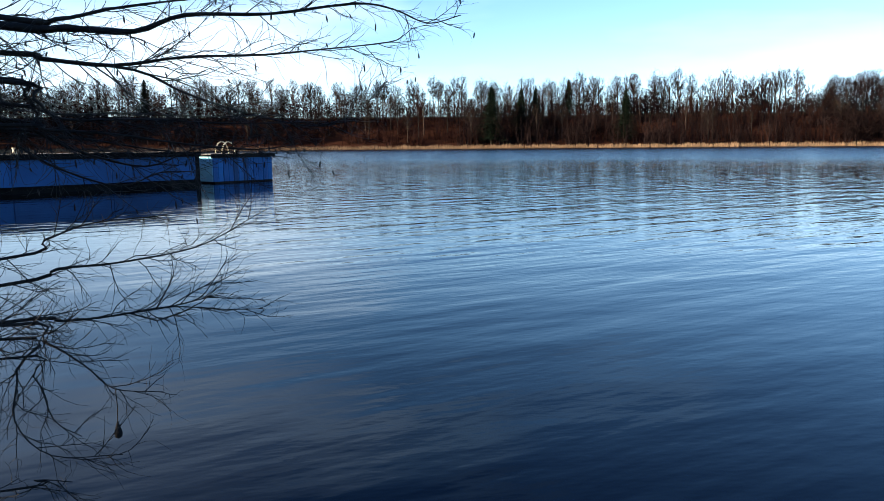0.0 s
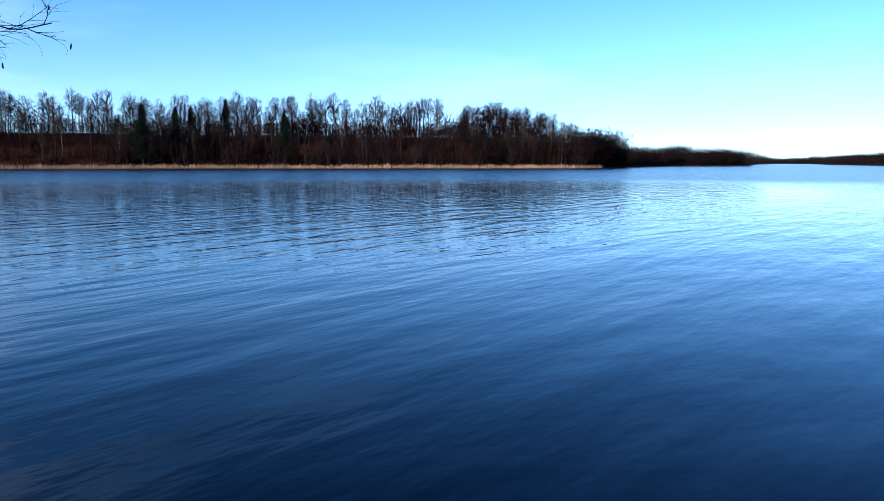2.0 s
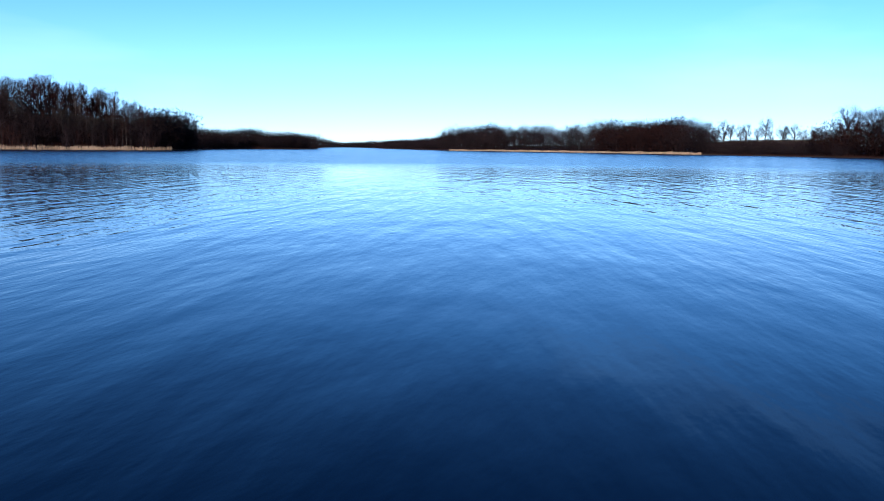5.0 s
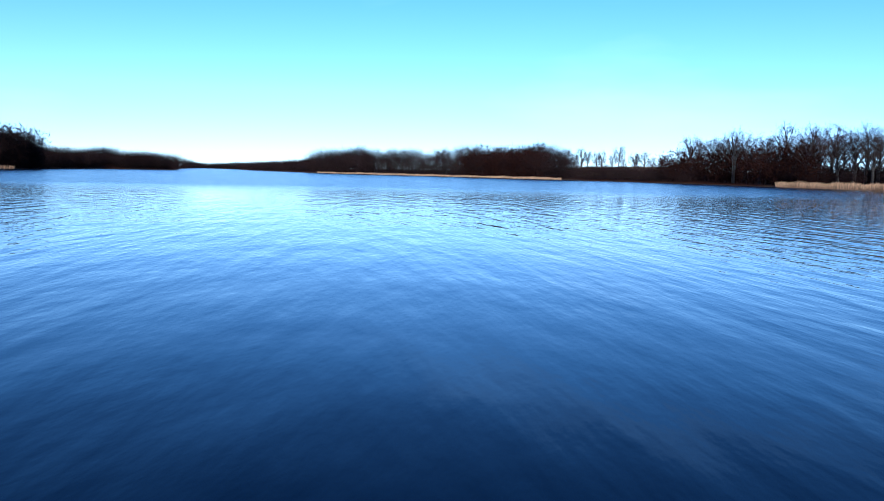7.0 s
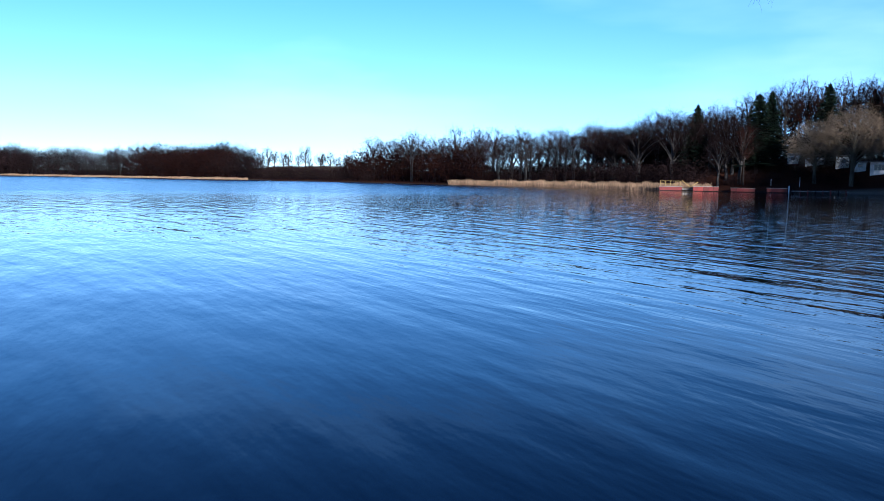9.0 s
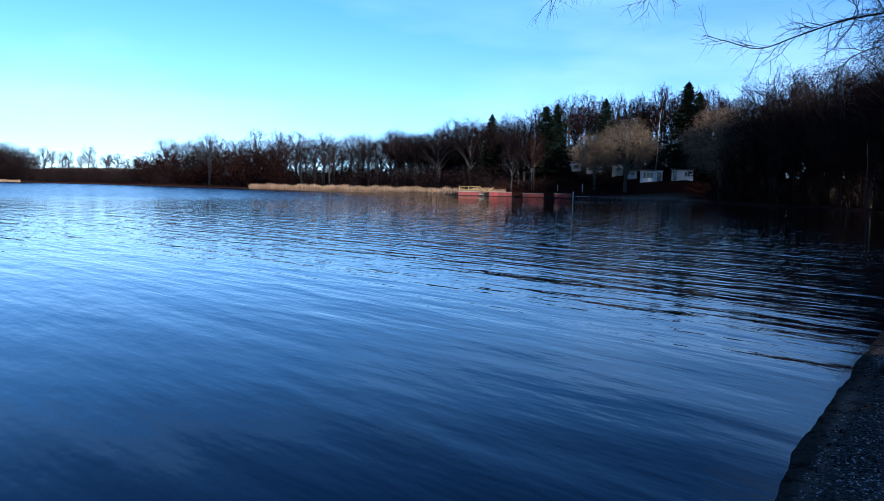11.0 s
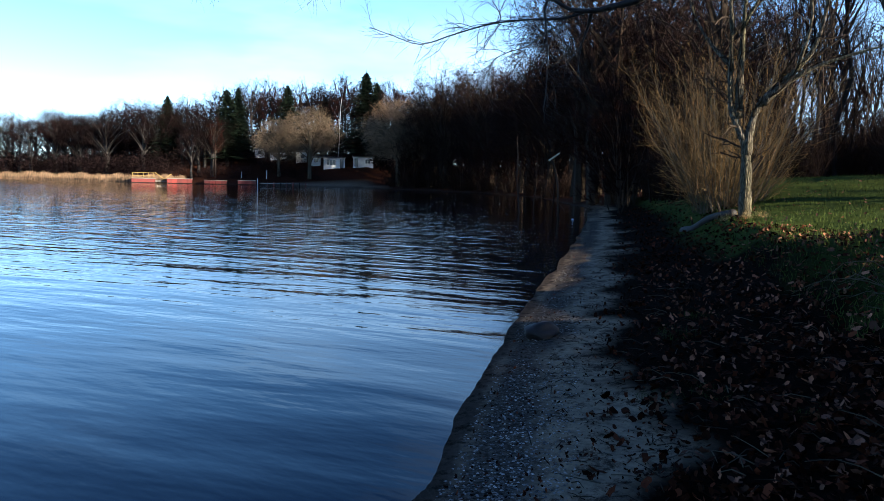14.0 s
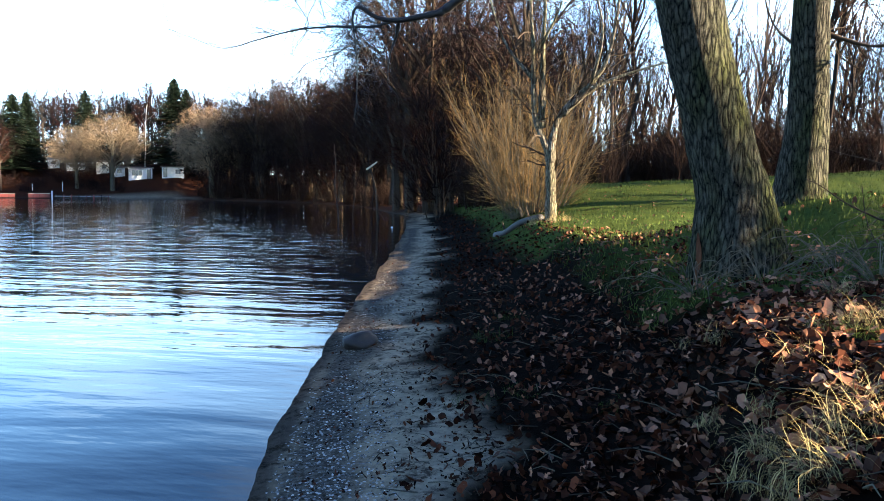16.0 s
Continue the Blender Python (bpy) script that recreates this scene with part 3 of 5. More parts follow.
def broad_tree(seed, height, clear, wide, deep, limbs, subs, twigs, twig, trunk_r, sprigs=2, open_to=-0.45):
    """A leafless tree with a clear trunk and a rounded, lobed crown whose limbs, branches and fine twigs end along one outline."""
    rng = random.Random(seed)
    wood, crown = Shape(), Shape()
    ph = [rng.uniform(0, 6.28) for _ in range(3)]

    def jog(k):
        return Vector((rng.gauss(0, k), rng.gauss(0, k), rng.gauss(0, k)))

    def shell(d, u):
        lobe = u * (1 + 0.10 * math.sin(3 * math.atan2(d.y, d.x) + ph[0]) + 0.07 * math.sin(6 * d.z + ph[1]) + 0.06 * math.sin(7 * d.x + 5 * d.y + ph[2]))
        return Vector((d.x * wide * lobe, d.y * wide * lobe, height - deep + d.z * deep * lobe))

    top = Vector((rng.uniform(-0.5, 0.5), rng.uniform(-0.5, 0.5), height * (clear + 0.42 * (1 - clear))))
    base = Vector((0, 0, -0.3))
    bole = [base.lerp(top, k / 4) + (jog(0.10) if 0 < k < 4 else Vector()) for k in range(5)]
    wood.tube(bole, [trunk_r * (1.1 - 0.14 * k) for k in range(5)], 6)
    for i in range(limbs):
        zz = 1 - (i + rng.uniform(0.2, 0.8)) / limbs * (1 - open_to)
        a, flat = i * 2.39996 + rng.uniform(-0.35, 0.35), math.sqrt(max(0.0, 1 - zz * zz))
        d = Vector((flat * math.cos(a), flat * math.sin(a), zz))
        rise = 0.1 + 0.9 * (zz - open_to) / (1 - open_to)
        start = base.lerp(top, (clear * height + (top.z - clear * height) * rise) / top.z)
        end = shell(d, rng.uniform(0.58, 0.8))
        mid = start.lerp(end, 0.5)
        mid = Vector((mid.x * 0.7, mid.y * 0.7, mid.z + 0.04 * height)) + jog(0.25)
        line = [start * (1 - t) ** 2 + mid * 2 * t * (1 - t) + end * t * t + jog(0.06 * (0 < t < 1)) for t in (0, 0.25, 0.5, 0.75, 1)]
        wood.tube(line, [trunk_r * r for r in (0.5, 0.36, 0.26, 0.17, 0.09)], 4)
        for j in range(subs):
            t = 0.3 + 0.7 * (j + rng.random()) / subs
            k = min(int(t * 4), 3)
            p = line[k].lerp(line[k + 1], t * 4 - k)
            dd = (d + jog(0.42)).normalized()
            way = shell(dd, rng.uniform(0.72, 0.94)) - p
            q = p + way.normalized() * min(way.length, 0.62 * wide)
            across = rand_dir(rng, (q - p).normalized(), math.pi / 2)
            for side in (across, across.cross((q - p).normalized())):
                crown.blade(p, q, max(twig * 1.8, trunk_r * 0.16), side)
            for n in range(twigs):
                b = p.lerp(q, 0.2 + 0.8 * (n + rng.random()) / twigs)
                run = shell((dd + jog(0.34)).normalized(), rng.uniform(0.84, 1.03)) - b + jog(0.3)
                reach = min(run.length, wide * rng.uniform(0.16, 0.4))
                td = run.normalized()
                e = b + td * reach
                crown.blade(b, e, twig, rand_dir(rng, td, math.pi / 2))
                for _ in range(sprigs):
                    f = b.lerp(e, rng.uniform(0.25, 0.95))
                    fd = rand_dir(rng, td, rng.uniform(0.4, 1.0))
                    crown.blade(f, f + fd * reach * rng.uniform(0.35, 0.65), twig * 0.75, rand_dir(rng, fd, math.pi / 2))
    return wood, crown


def fine_scrub(seed):
    """A low clump of very fine crossing twigs."""
    rng = random.Random(seed)
    wood, crown = Shape(), Shape()
    for _ in range(26):
        a, lean = rng.uniform(0, 6.28), rng.uniform(0.05, 0.7)
        d = Vector((math.cos(a) * math.sin(lean), math.sin(a) * math.sin(lean), math.cos(lean)))
        p, h = Vector((rng.gauss(0, 0.5), rng.gauss(0, 0.5), 0)), rng.uniform(2.5, 5.6)
        crown.blade(p, p + d * h, 0.07, rand_dir(rng, d, math.pi / 2))
        for _ in range(24):
            q = p + d * h * rng.uniform(0.08, 0.95)
            td = rand_dir(rng, d, rng.uniform(0.3, 1.1))
            crown.blade(q, q + td * rng.uniform(0.5, 1.6), 0.035, rand_dir(rng, td, math.pi / 2))
    return wood, crown


def tree_kind(name, label, category, wood, crown, bark, twig):
    """Keeps one tree's meshes, to be planted many times."""
    return {"name": name, "label": label, "category": category, "wood": wood.mesh(name + "_trunk", bark), "crown": crown.mesh(name + "_crown", twig)}


def plant(kind, x, y, scale, turn, group, lean=0.0):
    root = thing(kind["name"], pose(x, y, ground_at(x, y), 0, 0, turn) @ pose(0, 0, 0, lean) @ Matrix.Diagonal((scale[0], scale[0], scale[1], 1)),
                 kind["label"], kind["category"], group)
    part("trunk", kind["wood"], None, root)
    part("crown", kind["crown"], None, root)
    return root


TALL_LABEL = "tall leafless grey-brown broadleaf tree on the wooded bank"
TALL_SHAPES = [broad_tree(40 + i, (18.2, 19.2, 17.6, 18.6, 17.2)[i], (0.26, 0.34, 0.3, 0.36, 0.24)[i], (4.0, 3.6, 4.4, 3.4, 4.2)[i], (6.6, 6.2, 6.0, 6.4, 6.4)[i], 14, 8, 8, 0.05, 0.25, 1, -0.7) for i in range(5)]
TALL = [tree_kind("bare_tree", TALL_LABEL, "tree", *TALL_SHAPES[i], MAT["bark_grey"], MAT[("twig_grey", "twig_brown", "twig_grey", "twig_red", "twig_brown")[i]]) for i in range(5)]
ROUND = [tree_kind("oak_tree", "spreading leafless dark oak by the lake", "tree", *broad_tree(60 + i, (16.4, 17.0, 15.8)[i], (0.18, 0.24, 0.2)[i], (6.2, 5.6, 6.6)[i], (5.8, 6.0, 5.4)[i], 13, 9, 8, 0.048, 0.46, 1),
                   MAT["bark_black"], MAT[("twig_brown", "twig_grey", "twig_brown")[i]]) for i in range(3)]
FIELD = [tree_kind("field_tree", "small round-crowned leafless tree on the ridge", "tree", *broad_tree(64 + i, 15, 0.16, (5.2, 4.4)[i], (5.8, 6.2)[i], 12, 8, 8, 0.075, 0.34, 1, -0.8), MAT["bark_dark"], MAT["twig_brown"]) for i in range(2)]
SLIM = [tree_kind("young_tree", "slim leafless young tree behind the lawn", "tree", *broad_tree(50 + i, 13, (0.2, 0.3, 0.25)[i], (2.4, 2.0, 2.8)[i], (5.0, 4.4, 5.2)[i], 15, 6, 5, 0.014, 0.10, 1, -0.9),
                  MAT["bark_grey"], MAT[("twig_brown", "twig_red", "twig_grey")[i]]) for i in range(3)]
BAY = [tree_kind("bare_tree", "tall leafless dark tree at the head of the bay", "tree", *broad_tree(55 + i, 18, (0.12, 0.2)[i], 6.4, (7.6, 7.0)[i], 15, 9, 9, 0.034, 0.36, 2, -0.8),
                 MAT["bark_dark"], MAT[("twig_bay", "twig_brown")[i]]) for i in range(2)]
THICK = [tree_kind("bare_shrub", "dense leafless reddish-brown shrub at the forest edge", "shrub", *bare_tree(80 + i, 7, 0.08, 3.0, 6, 6, 8, 0.038, 0.05, 0.12, 0, 3, (0.4, 1.1), 0.36, (0.2, 0.8)),
                   MAT["bark_dark"], MAT[("twig_red", "twig_brown", "twig_brown")[i]]) for i in range(3)]
WILLOW = [tree_kind("willow_tree", "leafless willow with ochre hanging twigs by the beach", "tree", *broad_tree(90 + i, 15, 0.17, (5.6, 6.2)[i], (6.4, 6.0)[i], 18, 12, 13, 0.04, 0.34, 2, -0.7),
                    MAT["bark_pale"], MAT["twig_ochre"]) for i in range(2)]
BIRCH = tree_kind("birch_tree", "leafless white-barked birch with thin branches", "tree", *bare_tree(99, 15, 0.3, 3.0, 10, 6, 8, 0.06, 0.14, 0.06, 0.03), MAT["bark_white"], MAT["twig_red"])
FIRS = [tree_kind("fir_tree", "dark green spruce standing above the bare trees", "tree", *fir_tree(70 + i, 20, (5.6, 4.6)[i]), MAT["bark_dark"], MAT["fir"]) for i in range(2)]
BRUSH = [coppice(85 + i) for i in range(5)]
DOMES = [dome(95 + i) for i in range(5)]
SCRUB = [fine_scrub(105 + i) for i in range(4)]
RANGE = {a: shore_range(a) for a in range(-34, 138)}


def range_at(az):
    a = max(-34, min(136, az))
    k = int(math.floor(a))
    return RANGE[k] + (RANGE[k + 1] - RANGE[k]) * (a - k)


def wood_strip(seed, kinds, az0, az1, count, s0, s1, low, high, group, squat=1.0):
    """Plants trees along a stretch of shore, s0 to s1 metres behind the water."""
    rng = random.Random(seed)
    for i in range(count):
        az = az0 + (az1 - az0) * (i + rng.uniform(0.1, 0.9)) / count
        r = range_at(az) + s0 + (s1 - s0) * rng.random() ** 1.3
        k = rng.uniform(low, high)
        plant(rng.choice(kinds), *at(az, r), (k * squat * rng.uniform(0.9, 1.15), k), rng.uniform(0, 360), group)


def undergrowth(name, seed, az0, az1, count, s0, s1, low, high, twig, label, squat=1.3, shapes=BRUSH):
    """A wood's dense undergrowth of bare brush along a stretch of shore, joined into one mesh."""
    rng = random.Random(seed)
    verts, faces, base = [], [], 0
    spots = [(az0 + (az1 - az0) * (i + rng.random()) / count, s0 + (s1 - s0) * rng.random()) for i in range(count)]
    xy = np.array([at(az, range_at(az) + s) for az, s in spots])
    zs = land(xy[:, 0], xy[:, 1])
    for (x, y), z in zip(xy, zs):
        shape = rng.choice(shapes)[1]
        v = np.array([tuple(p) for p in shape.v])
        k, a = rng.uniform(low, high), rng.uniform(0, 2 * math.pi)
        c, d = math.cos(a), math.sin(a)
        verts.append(np.stack([x + squat * k * (v[:, 0] * c - v[:, 1] * d), y + squat * k * (v[:, 0] * d + v[:, 1] * c), z - 0.2 + k * v[:, 2]], 1))
        faces += [tuple(q + base for q in f) for f in shape.f]
        base += len(v)
    me = bpy.data.meshes.new(name)
    me.from_pydata(np.concatenate(verts).tolist(), [], faces)
    me.materials.append(twig)
    return tagged(new(name, me), label, "undergrowth", kind="stuff")


def woodland(name, seed, az0, az1, count, s0, s1, low, high, label):
    """The deeper rows of a wood, joined into one mesh."""
    rng = random.Random(seed)
    verts, faces, slots, base = [], [], [], 0
    spots = [(az0 + (az1 - az0) * (i + rng.random()) / count, s0 + (s1 - s0) * rng.random()) for i in range(count)]
    xy = np.array([at(az, range_at(az) + s) for az, s in spots])
    for (x, y), z in zip(xy, land(xy[:, 0], xy[:, 1])):
        k, a = rng.uniform(low, high), rng.uniform(0, 2 * math.pi)
        c, d = k * math.cos(a), k * math.sin(a)
        for slot, shape in enumerate(rng.choice(TALL_SHAPES)):
            v = np.array([tuple(p) for p in shape.v])
            verts.append(np.stack([x + v[:, 0] * c - v[:, 1] * d, y + v[:, 0] * d + v[:, 1] * c, z + k * v[:, 2]], 1))
            faces += [tuple(q + base for q in f) for f in shape.f]
            slots += [slot] * len(shape.f)
            base += len(v)
    me = bpy.data.meshes.new(name)
    me.from_pydata(np.concatenate(verts).tolist(), [], faces)
    me.materials.append(MAT["bark_grey"]), me.materials.append(MAT["twig_brown"])
    me.polygons.foreach_set("material_index", slots)
    return tagged(new(name, me), label, "woodland", kind="stuff")


# far bank across the lake
woodland("woodland", 17, -36, 25, 66, 34, 70, 0.72, 0.84, "deeper rows of leafless trees on the far bank")
woodland("woodland", 18, 26.8, 37, 22, 26, 50, 0.58, 0.7, "deeper rows of leafless trees near the cape")
wood_strip(1, TALL, -36, 25, 120, 10, 40, 0.67, 0.88, "trees on the far bank")
wood_strip(2, TALL, 26.6, 31.5, 20, 10, 50, 0.66, 0.8, "trees on the far bank")
wood_strip(16, TALL, 31.5, 37.6, 26, 6, 26, 0.58, 0.74, "trees on the far bank")
undergrowth("undergrowth", 3, -36, 38.0, 700, 6, 44, 0.4, 1.2, MAT["twig_red"], "reddish-brown leafless undergrowth on the far bank")
undergrowth("undergrowth", 19, -36, 4, 90, 8, 40, 0.6, 1.5, MAT["twig_brown"], "dark leafless brush on the far bank")
undergrowth("undergrowth", 4, 2, 38.8, 230, 3, 34, 0.8, 1.9, MAT["twig_brown"], "dark leafless brush in front of the far trees")
for az, s, h, k in ((3.75, 7, 0.92, 0), (5.95, 14, 0.78, 1), (7.0, 16, 0.76, 1), (13.5, 9, 0.84, 1), (9.4, 30, 0.64, 1), (-21, 30, 0.62, 0)):
    plant(FIRS[k], *at(az, range_at(az) + s), (h * 1.35, h), az * 40, "spruces on the far bank")
undergrowth("undergrowth", 34, -36, 32, 120, 26, 46, 0.9, 1.5, MAT["twig_brown"], "dark thicket along the crest of the far bank", 1.3, DOMES)
undergrowth("undergrowth", 35, 26, 37.6, 60, 4, 34, 0.9, 1.7, MAT["twig_brown"], "dense dark thicket on the cape", 1.1, DOMES)
undergrowth("undergrowth", 36, 34.5, 38.3, 26, 3, 16, 1.3, 2.1, MAT["twig_brown"], "rounded dark trees at the tip of the cape", 0.95, DOMES)
undergrowth("undergrowth", 37, 35.6, 38.3, 22, 3, 12, 1.9, 2.5, MAT["twig_brown"], "dark rounded thicket closing the end of the cape", 0.8, DOMES)
# second cape, far hill, reed shore
undergrowth("undergrowth", 5, 38.4, 47.0, 170, 3, 50, 1.0, 1.7, MAT["twig_brown"], "dark woods on the second cape", 1.5, DOMES)
undergrowth("undergrowth", 11, 47.2, 51.6, 60, 5, 120, 1.6, 2.4, MAT["twig_brown"], "distant woods across the lake", 3.0, DOMES)
undergrowth("undergrowth", 6, 51, 57, 130, 20, 260, 1.2, 1.7, MAT["twig_brown"], "dark woods on the far hill", 2.6, DOMES)
undergrowth("undergrowth", 7, 56.4, 75.8, 190, 5, 45, 1.0, 2.4, MAT["twig_brown"], "dark leafless woods behind the reeds", 1.1, DOMES)
undergrowth("undergrowth", 28, 57.2, 61.0, 30, 5, 30, 1.9, 2.9, MAT["twig_brown"], "rounded dark wood at the point", 1.1, DOMES)
undergrowth("undergrowth", 29, 68.0, 73.8, 50, 5, 30, 1.7, 2.7, MAT["twig_red"], "rounded reddish-brown wood behind the reeds", 1.1, DOMES)
wood_strip(7, ROUND, 58, 75, 30, 20, 45, 0.75, 1.0, "trees behind the reeds", 1.1)
wood_strip(8, FIELD, 74, 83, 18, 55, 72, 0.45, 0.85, "trees on the field's edge", 0.9)
undergrowth("undergrowth", 8, 74, 84.5, 90, 48, 78, 0.3, 0.62, MAT["twig_brown"], "low hedge along the field's edge", 1.4, DOMES)
undergrowth("undergrowth", 9, 75, 85, 110, 3, 30, 0.5, 0.95, MAT["twig_brown"], "brown leafless scrub by the dark shore", 1.4, DOMES)
undergrowth("undergrowth", 30, 82.5, 92.5, 90, 4, 40, 1.1, 2.0, MAT["twig_red"], "reddish-brown leafless woods at the shore", 1.0, DOMES)
undergrowth("undergrowth", 10, 90, 108, 190, 6, 30, 0.6, 1.1, MAT["twig_brown"], "dark leafless scrub behind the reeds", 1.3, DOMES)
wood_strip(10, ROUND, 84, 91, 11, 14, 40, 0.78, 1.0, "oaks behind the reeds")
wood_strip(9, ROUND, 91, 104, 26, 10, 34, 0.72, 0.92, "oaks behind the reeds", 1.05)
wood_strip(11, ROUND, 100.5, 111.4, 28, 12, 40, 0.72, 0.88, "trees above the beach", 0.95)
undergrowth("undergrowth", 12, 104, 126, 170, 22, 50, 0.7, 1.5, MAT["twig_brown"], "dark leafless scrub above the beach", 1.2, DOMES)
undergrowth("undergrowth", 27, 106, 118.4, 60, 6, 15, 0.22, 0.5, MAT["twig_brown"], "low dark scrub on the slope above the beach", 1.4, DOMES)
for az, s, h, k in ((107.9, 14, 0.72, 1), (111.9, 13, 0.8, 0), (112.7, 18, 0.72, 1), (116.2, 17, 0.78, 1), (118.9, 28, 0.66, 0), (121.9, 18, 0.95, 0), (122.7, 24, 0.84, 1)):
    plant(FIRS[k], *at(az, range_at(az) + s), (h * 1.7, h * 0.96), az * 40, "spruces above the beach")
for az, s, h, k in ((115.6, 9, 0.82, 0), (117.8, 8, 0.98, 1), (124.4, 8, 1.1, 0), (126.8, 10, 1.0, 1)):
    plant(WILLOW[k], *at(az, range_at(az) + s), (h * 1.2, h), az * 40, "willows by the beach")
plant(BIRCH, *at(119.9, range_at(119.9) + 14), (1, 1), 20, "birches by the beach")
wood_strip(26, ROUND + TALL, 109, 111.6, 4, 7, 12, 0.55, 0.8, "trees above the beach")
wood_strip(13, TALL, 112.5, 125, 40, 24, 60, 0.8, 1.02, "trees above the beach")
# head of the bay
undergrowth("undergrowth", 33, 123.5, 138.2, 90, 0.8, 22, 0.35, 0.8, MAT["twig_bay"], "fuzzy purple-brown leafless scrub at the head of the bay", 1.3, SCRUB)
wood_strip(14, BAY, 125.5, 137.4, 46, 4, 36, 0.8, 1.15, "trees at the head of the bay")
wood_strip(15, THICK, 124.5, 137.4, 52, 1.5, 22, 0.7, 1.2, "shrubs at the head of the bay")


def grove(seed, kinds, count, az0, az1, r0, r1, low, high, group, lean=2.0):
    """Trees scattered over a stretch of land seen from the beach."""
    rng = random.Random(seed)
    for i in range(count):
        az, r = rng.uniform(az0, az1), rng.uniform(r0, r1)
        x, y = at(az, r)
        if shore_distance(x, y)[0] > 1.5:
            k = rng.uniform(low, high)
            plant(rng.choice(kinds), x, y, (k, k), rng.uniform(0, 360), group, rng.gauss(0, lean))


grove(25, BAY, 16, 135.5, 143, 66, 92, 0.85, 1.1, "trees beyond the bay")
for az, r, k in ((137.9, 63, 1.25), (138.9, 57, 1.2), (140.2, 55, 1.3), (141.6, 58, 1.2), (143.2, 54, 1.15)):
    plant(BAY[round(az * 10) % 2], *at(az, r), (k, k), az * 70, "trees beyond the bay")
grove(26, THICK, 18, 137.8, 143, 47, 62, 0.8, 1.3, "shrubs beyond the bay")
grove(20, BAY, 14, 138.5, 148.5, 44, 75, 0.75, 1.0, "trees beyond the lawn")
grove(21, THICK, 34, 139, 151, 38, 60, 0.6, 0.9, "shrubs beyond the lawn")
grove(22, SLIM, 84, 147, 174, 34, 66, 0.6, 1.2, "young trees beyond the lawn", 5.0)
grove(27, THICK, 26, 144, 176, 62, 90, 0.35, 0.6, "shrubs beyond the young trees")
grove(23, THICK, 80, 150, 175, 35, 60, 0.28, 0.55, "low shrubs beyond the lawn")
# unseen trees and shrubs behind the camera, added to shade the sand and bank
grove(24, BAY, 4, 184, 199, 24, 36, 0.7, 0.9, "trees behind the beach")
grove(28, THICK, 9, 200, 221, 8.5, 13, 0.36, 0.45, "low thicket behind the beach")
for az, r in ((218.5, 16.0), (222.0, 16.8), (226.0, 18.2)):
    plant(THICK[round(az) % 3], *at(az, r), (0.75, 0.7), az * 30, "low thicket behind the beach")
grove(29, THICK, 22, 268, 330, 7.0, 22, 0.7, 1.1, "thicket behind the beach")
grove(31, BAY, 8, 268, 330, 10, 30, 0.7, 0.9, "trees behind the beach")


def brush_band(name, seed, count, az0, az1, r0, r1, low, high, twig, label):
    """A belt of fine bare brush beyond the lawn, joined into one mesh."""
    rng = random.Random(seed)
    sh = Shape()
    for _ in range(count):
        x, y = at(rng.uniform(az0, az1), rng.uniform(r0, r1))
        k, m = rng.uniform(low, high), pose(x, y, ground_at(x, y) - 0.1, 0, 0, rng.uniform(0, 360))
        base, shape = len(sh.v), rng.choice(SCRUB)[1]
        sh.v += [m @ (v * k) for v in shape.v]
        sh.f += [tuple(base + q for q in f) for f in shape.f]
    return sole(name, sh, twig, label, "undergrowth", kind="stuff")


brush_band("undergrowth", 41, 110, 143, 176, 33, 50, 0.4, 0.75, MAT["twig_bay"], "reddish-brown leafless brush at the lawn's far edge")


def reeds(name, seed, az0, az1, rows, height, width, deep, label):
    """A belt of dry reed stalks along the water's edge."""
    rng = random.Random(seed)
    sh = Shape()
    spots = [rng.uniform(az0, az1) for _ in range(rows)]
    xy = np.array([at(az, range_at(az) + rng.uniform(-1.0, deep)) for az in spots])
    for az, (x, y), z in zip(spots, xy, land(xy[:, 0], xy[:, 1])):
        p = Vector((x, y, max(-0.1, z - 0.1)))
        q = p + Vector((rng.gauss(0, 0.2), rng.gauss(0, 0.2), height * rng.uniform(0.7, 1.15) * (1 + 0.22 * math.sin(az * 4.1) * math.sin(az * 1.7))))
        sh.blade(p, q, width, Vector((math.cos(radians(az)), -math.sin(radians(az)), 0)))
    return sole(name, sh, MAT["reed"], label, "reeds", kind="stuff")


reeds("reed_belt", 31, -34, 37, 7000, 1.1, 0.18, 3, "belt of dry tan reeds along the far bank")
reeds("reed_belt", 32, 57, 75.2, 5000, 0.8, 0.26, 3, "belt of pale dry reeds along the lake edge")
reeds("reed_belt", 33, 90, 109, 11000, 1.25, 0.1, 5, "broad belt of dry reeds beside the red jetty")


# ---- near trees and branches ----
def smooth_line(points, steps=4):
    """A smooth curve through the points."""
    p = [Vector(q) for q in points]
    p = [p[0] * 2 - p[1]] + p + [p[-1] * 2 - p[-2]]
    out = []
    for i in range(1, len(p) - 2):
        for k in range(steps):
            t = k / steps
            a, b, c, d = p[i - 1], p[i], p[i + 1], p[i + 2]
            out.append(0.5 * (2 * b + (c - a) * t + (2 * a - 5 * b + 4 * c - d) * t * t + (3 * b - a - 3 * c + d) * t ** 3))
    return out + [p[-2]]


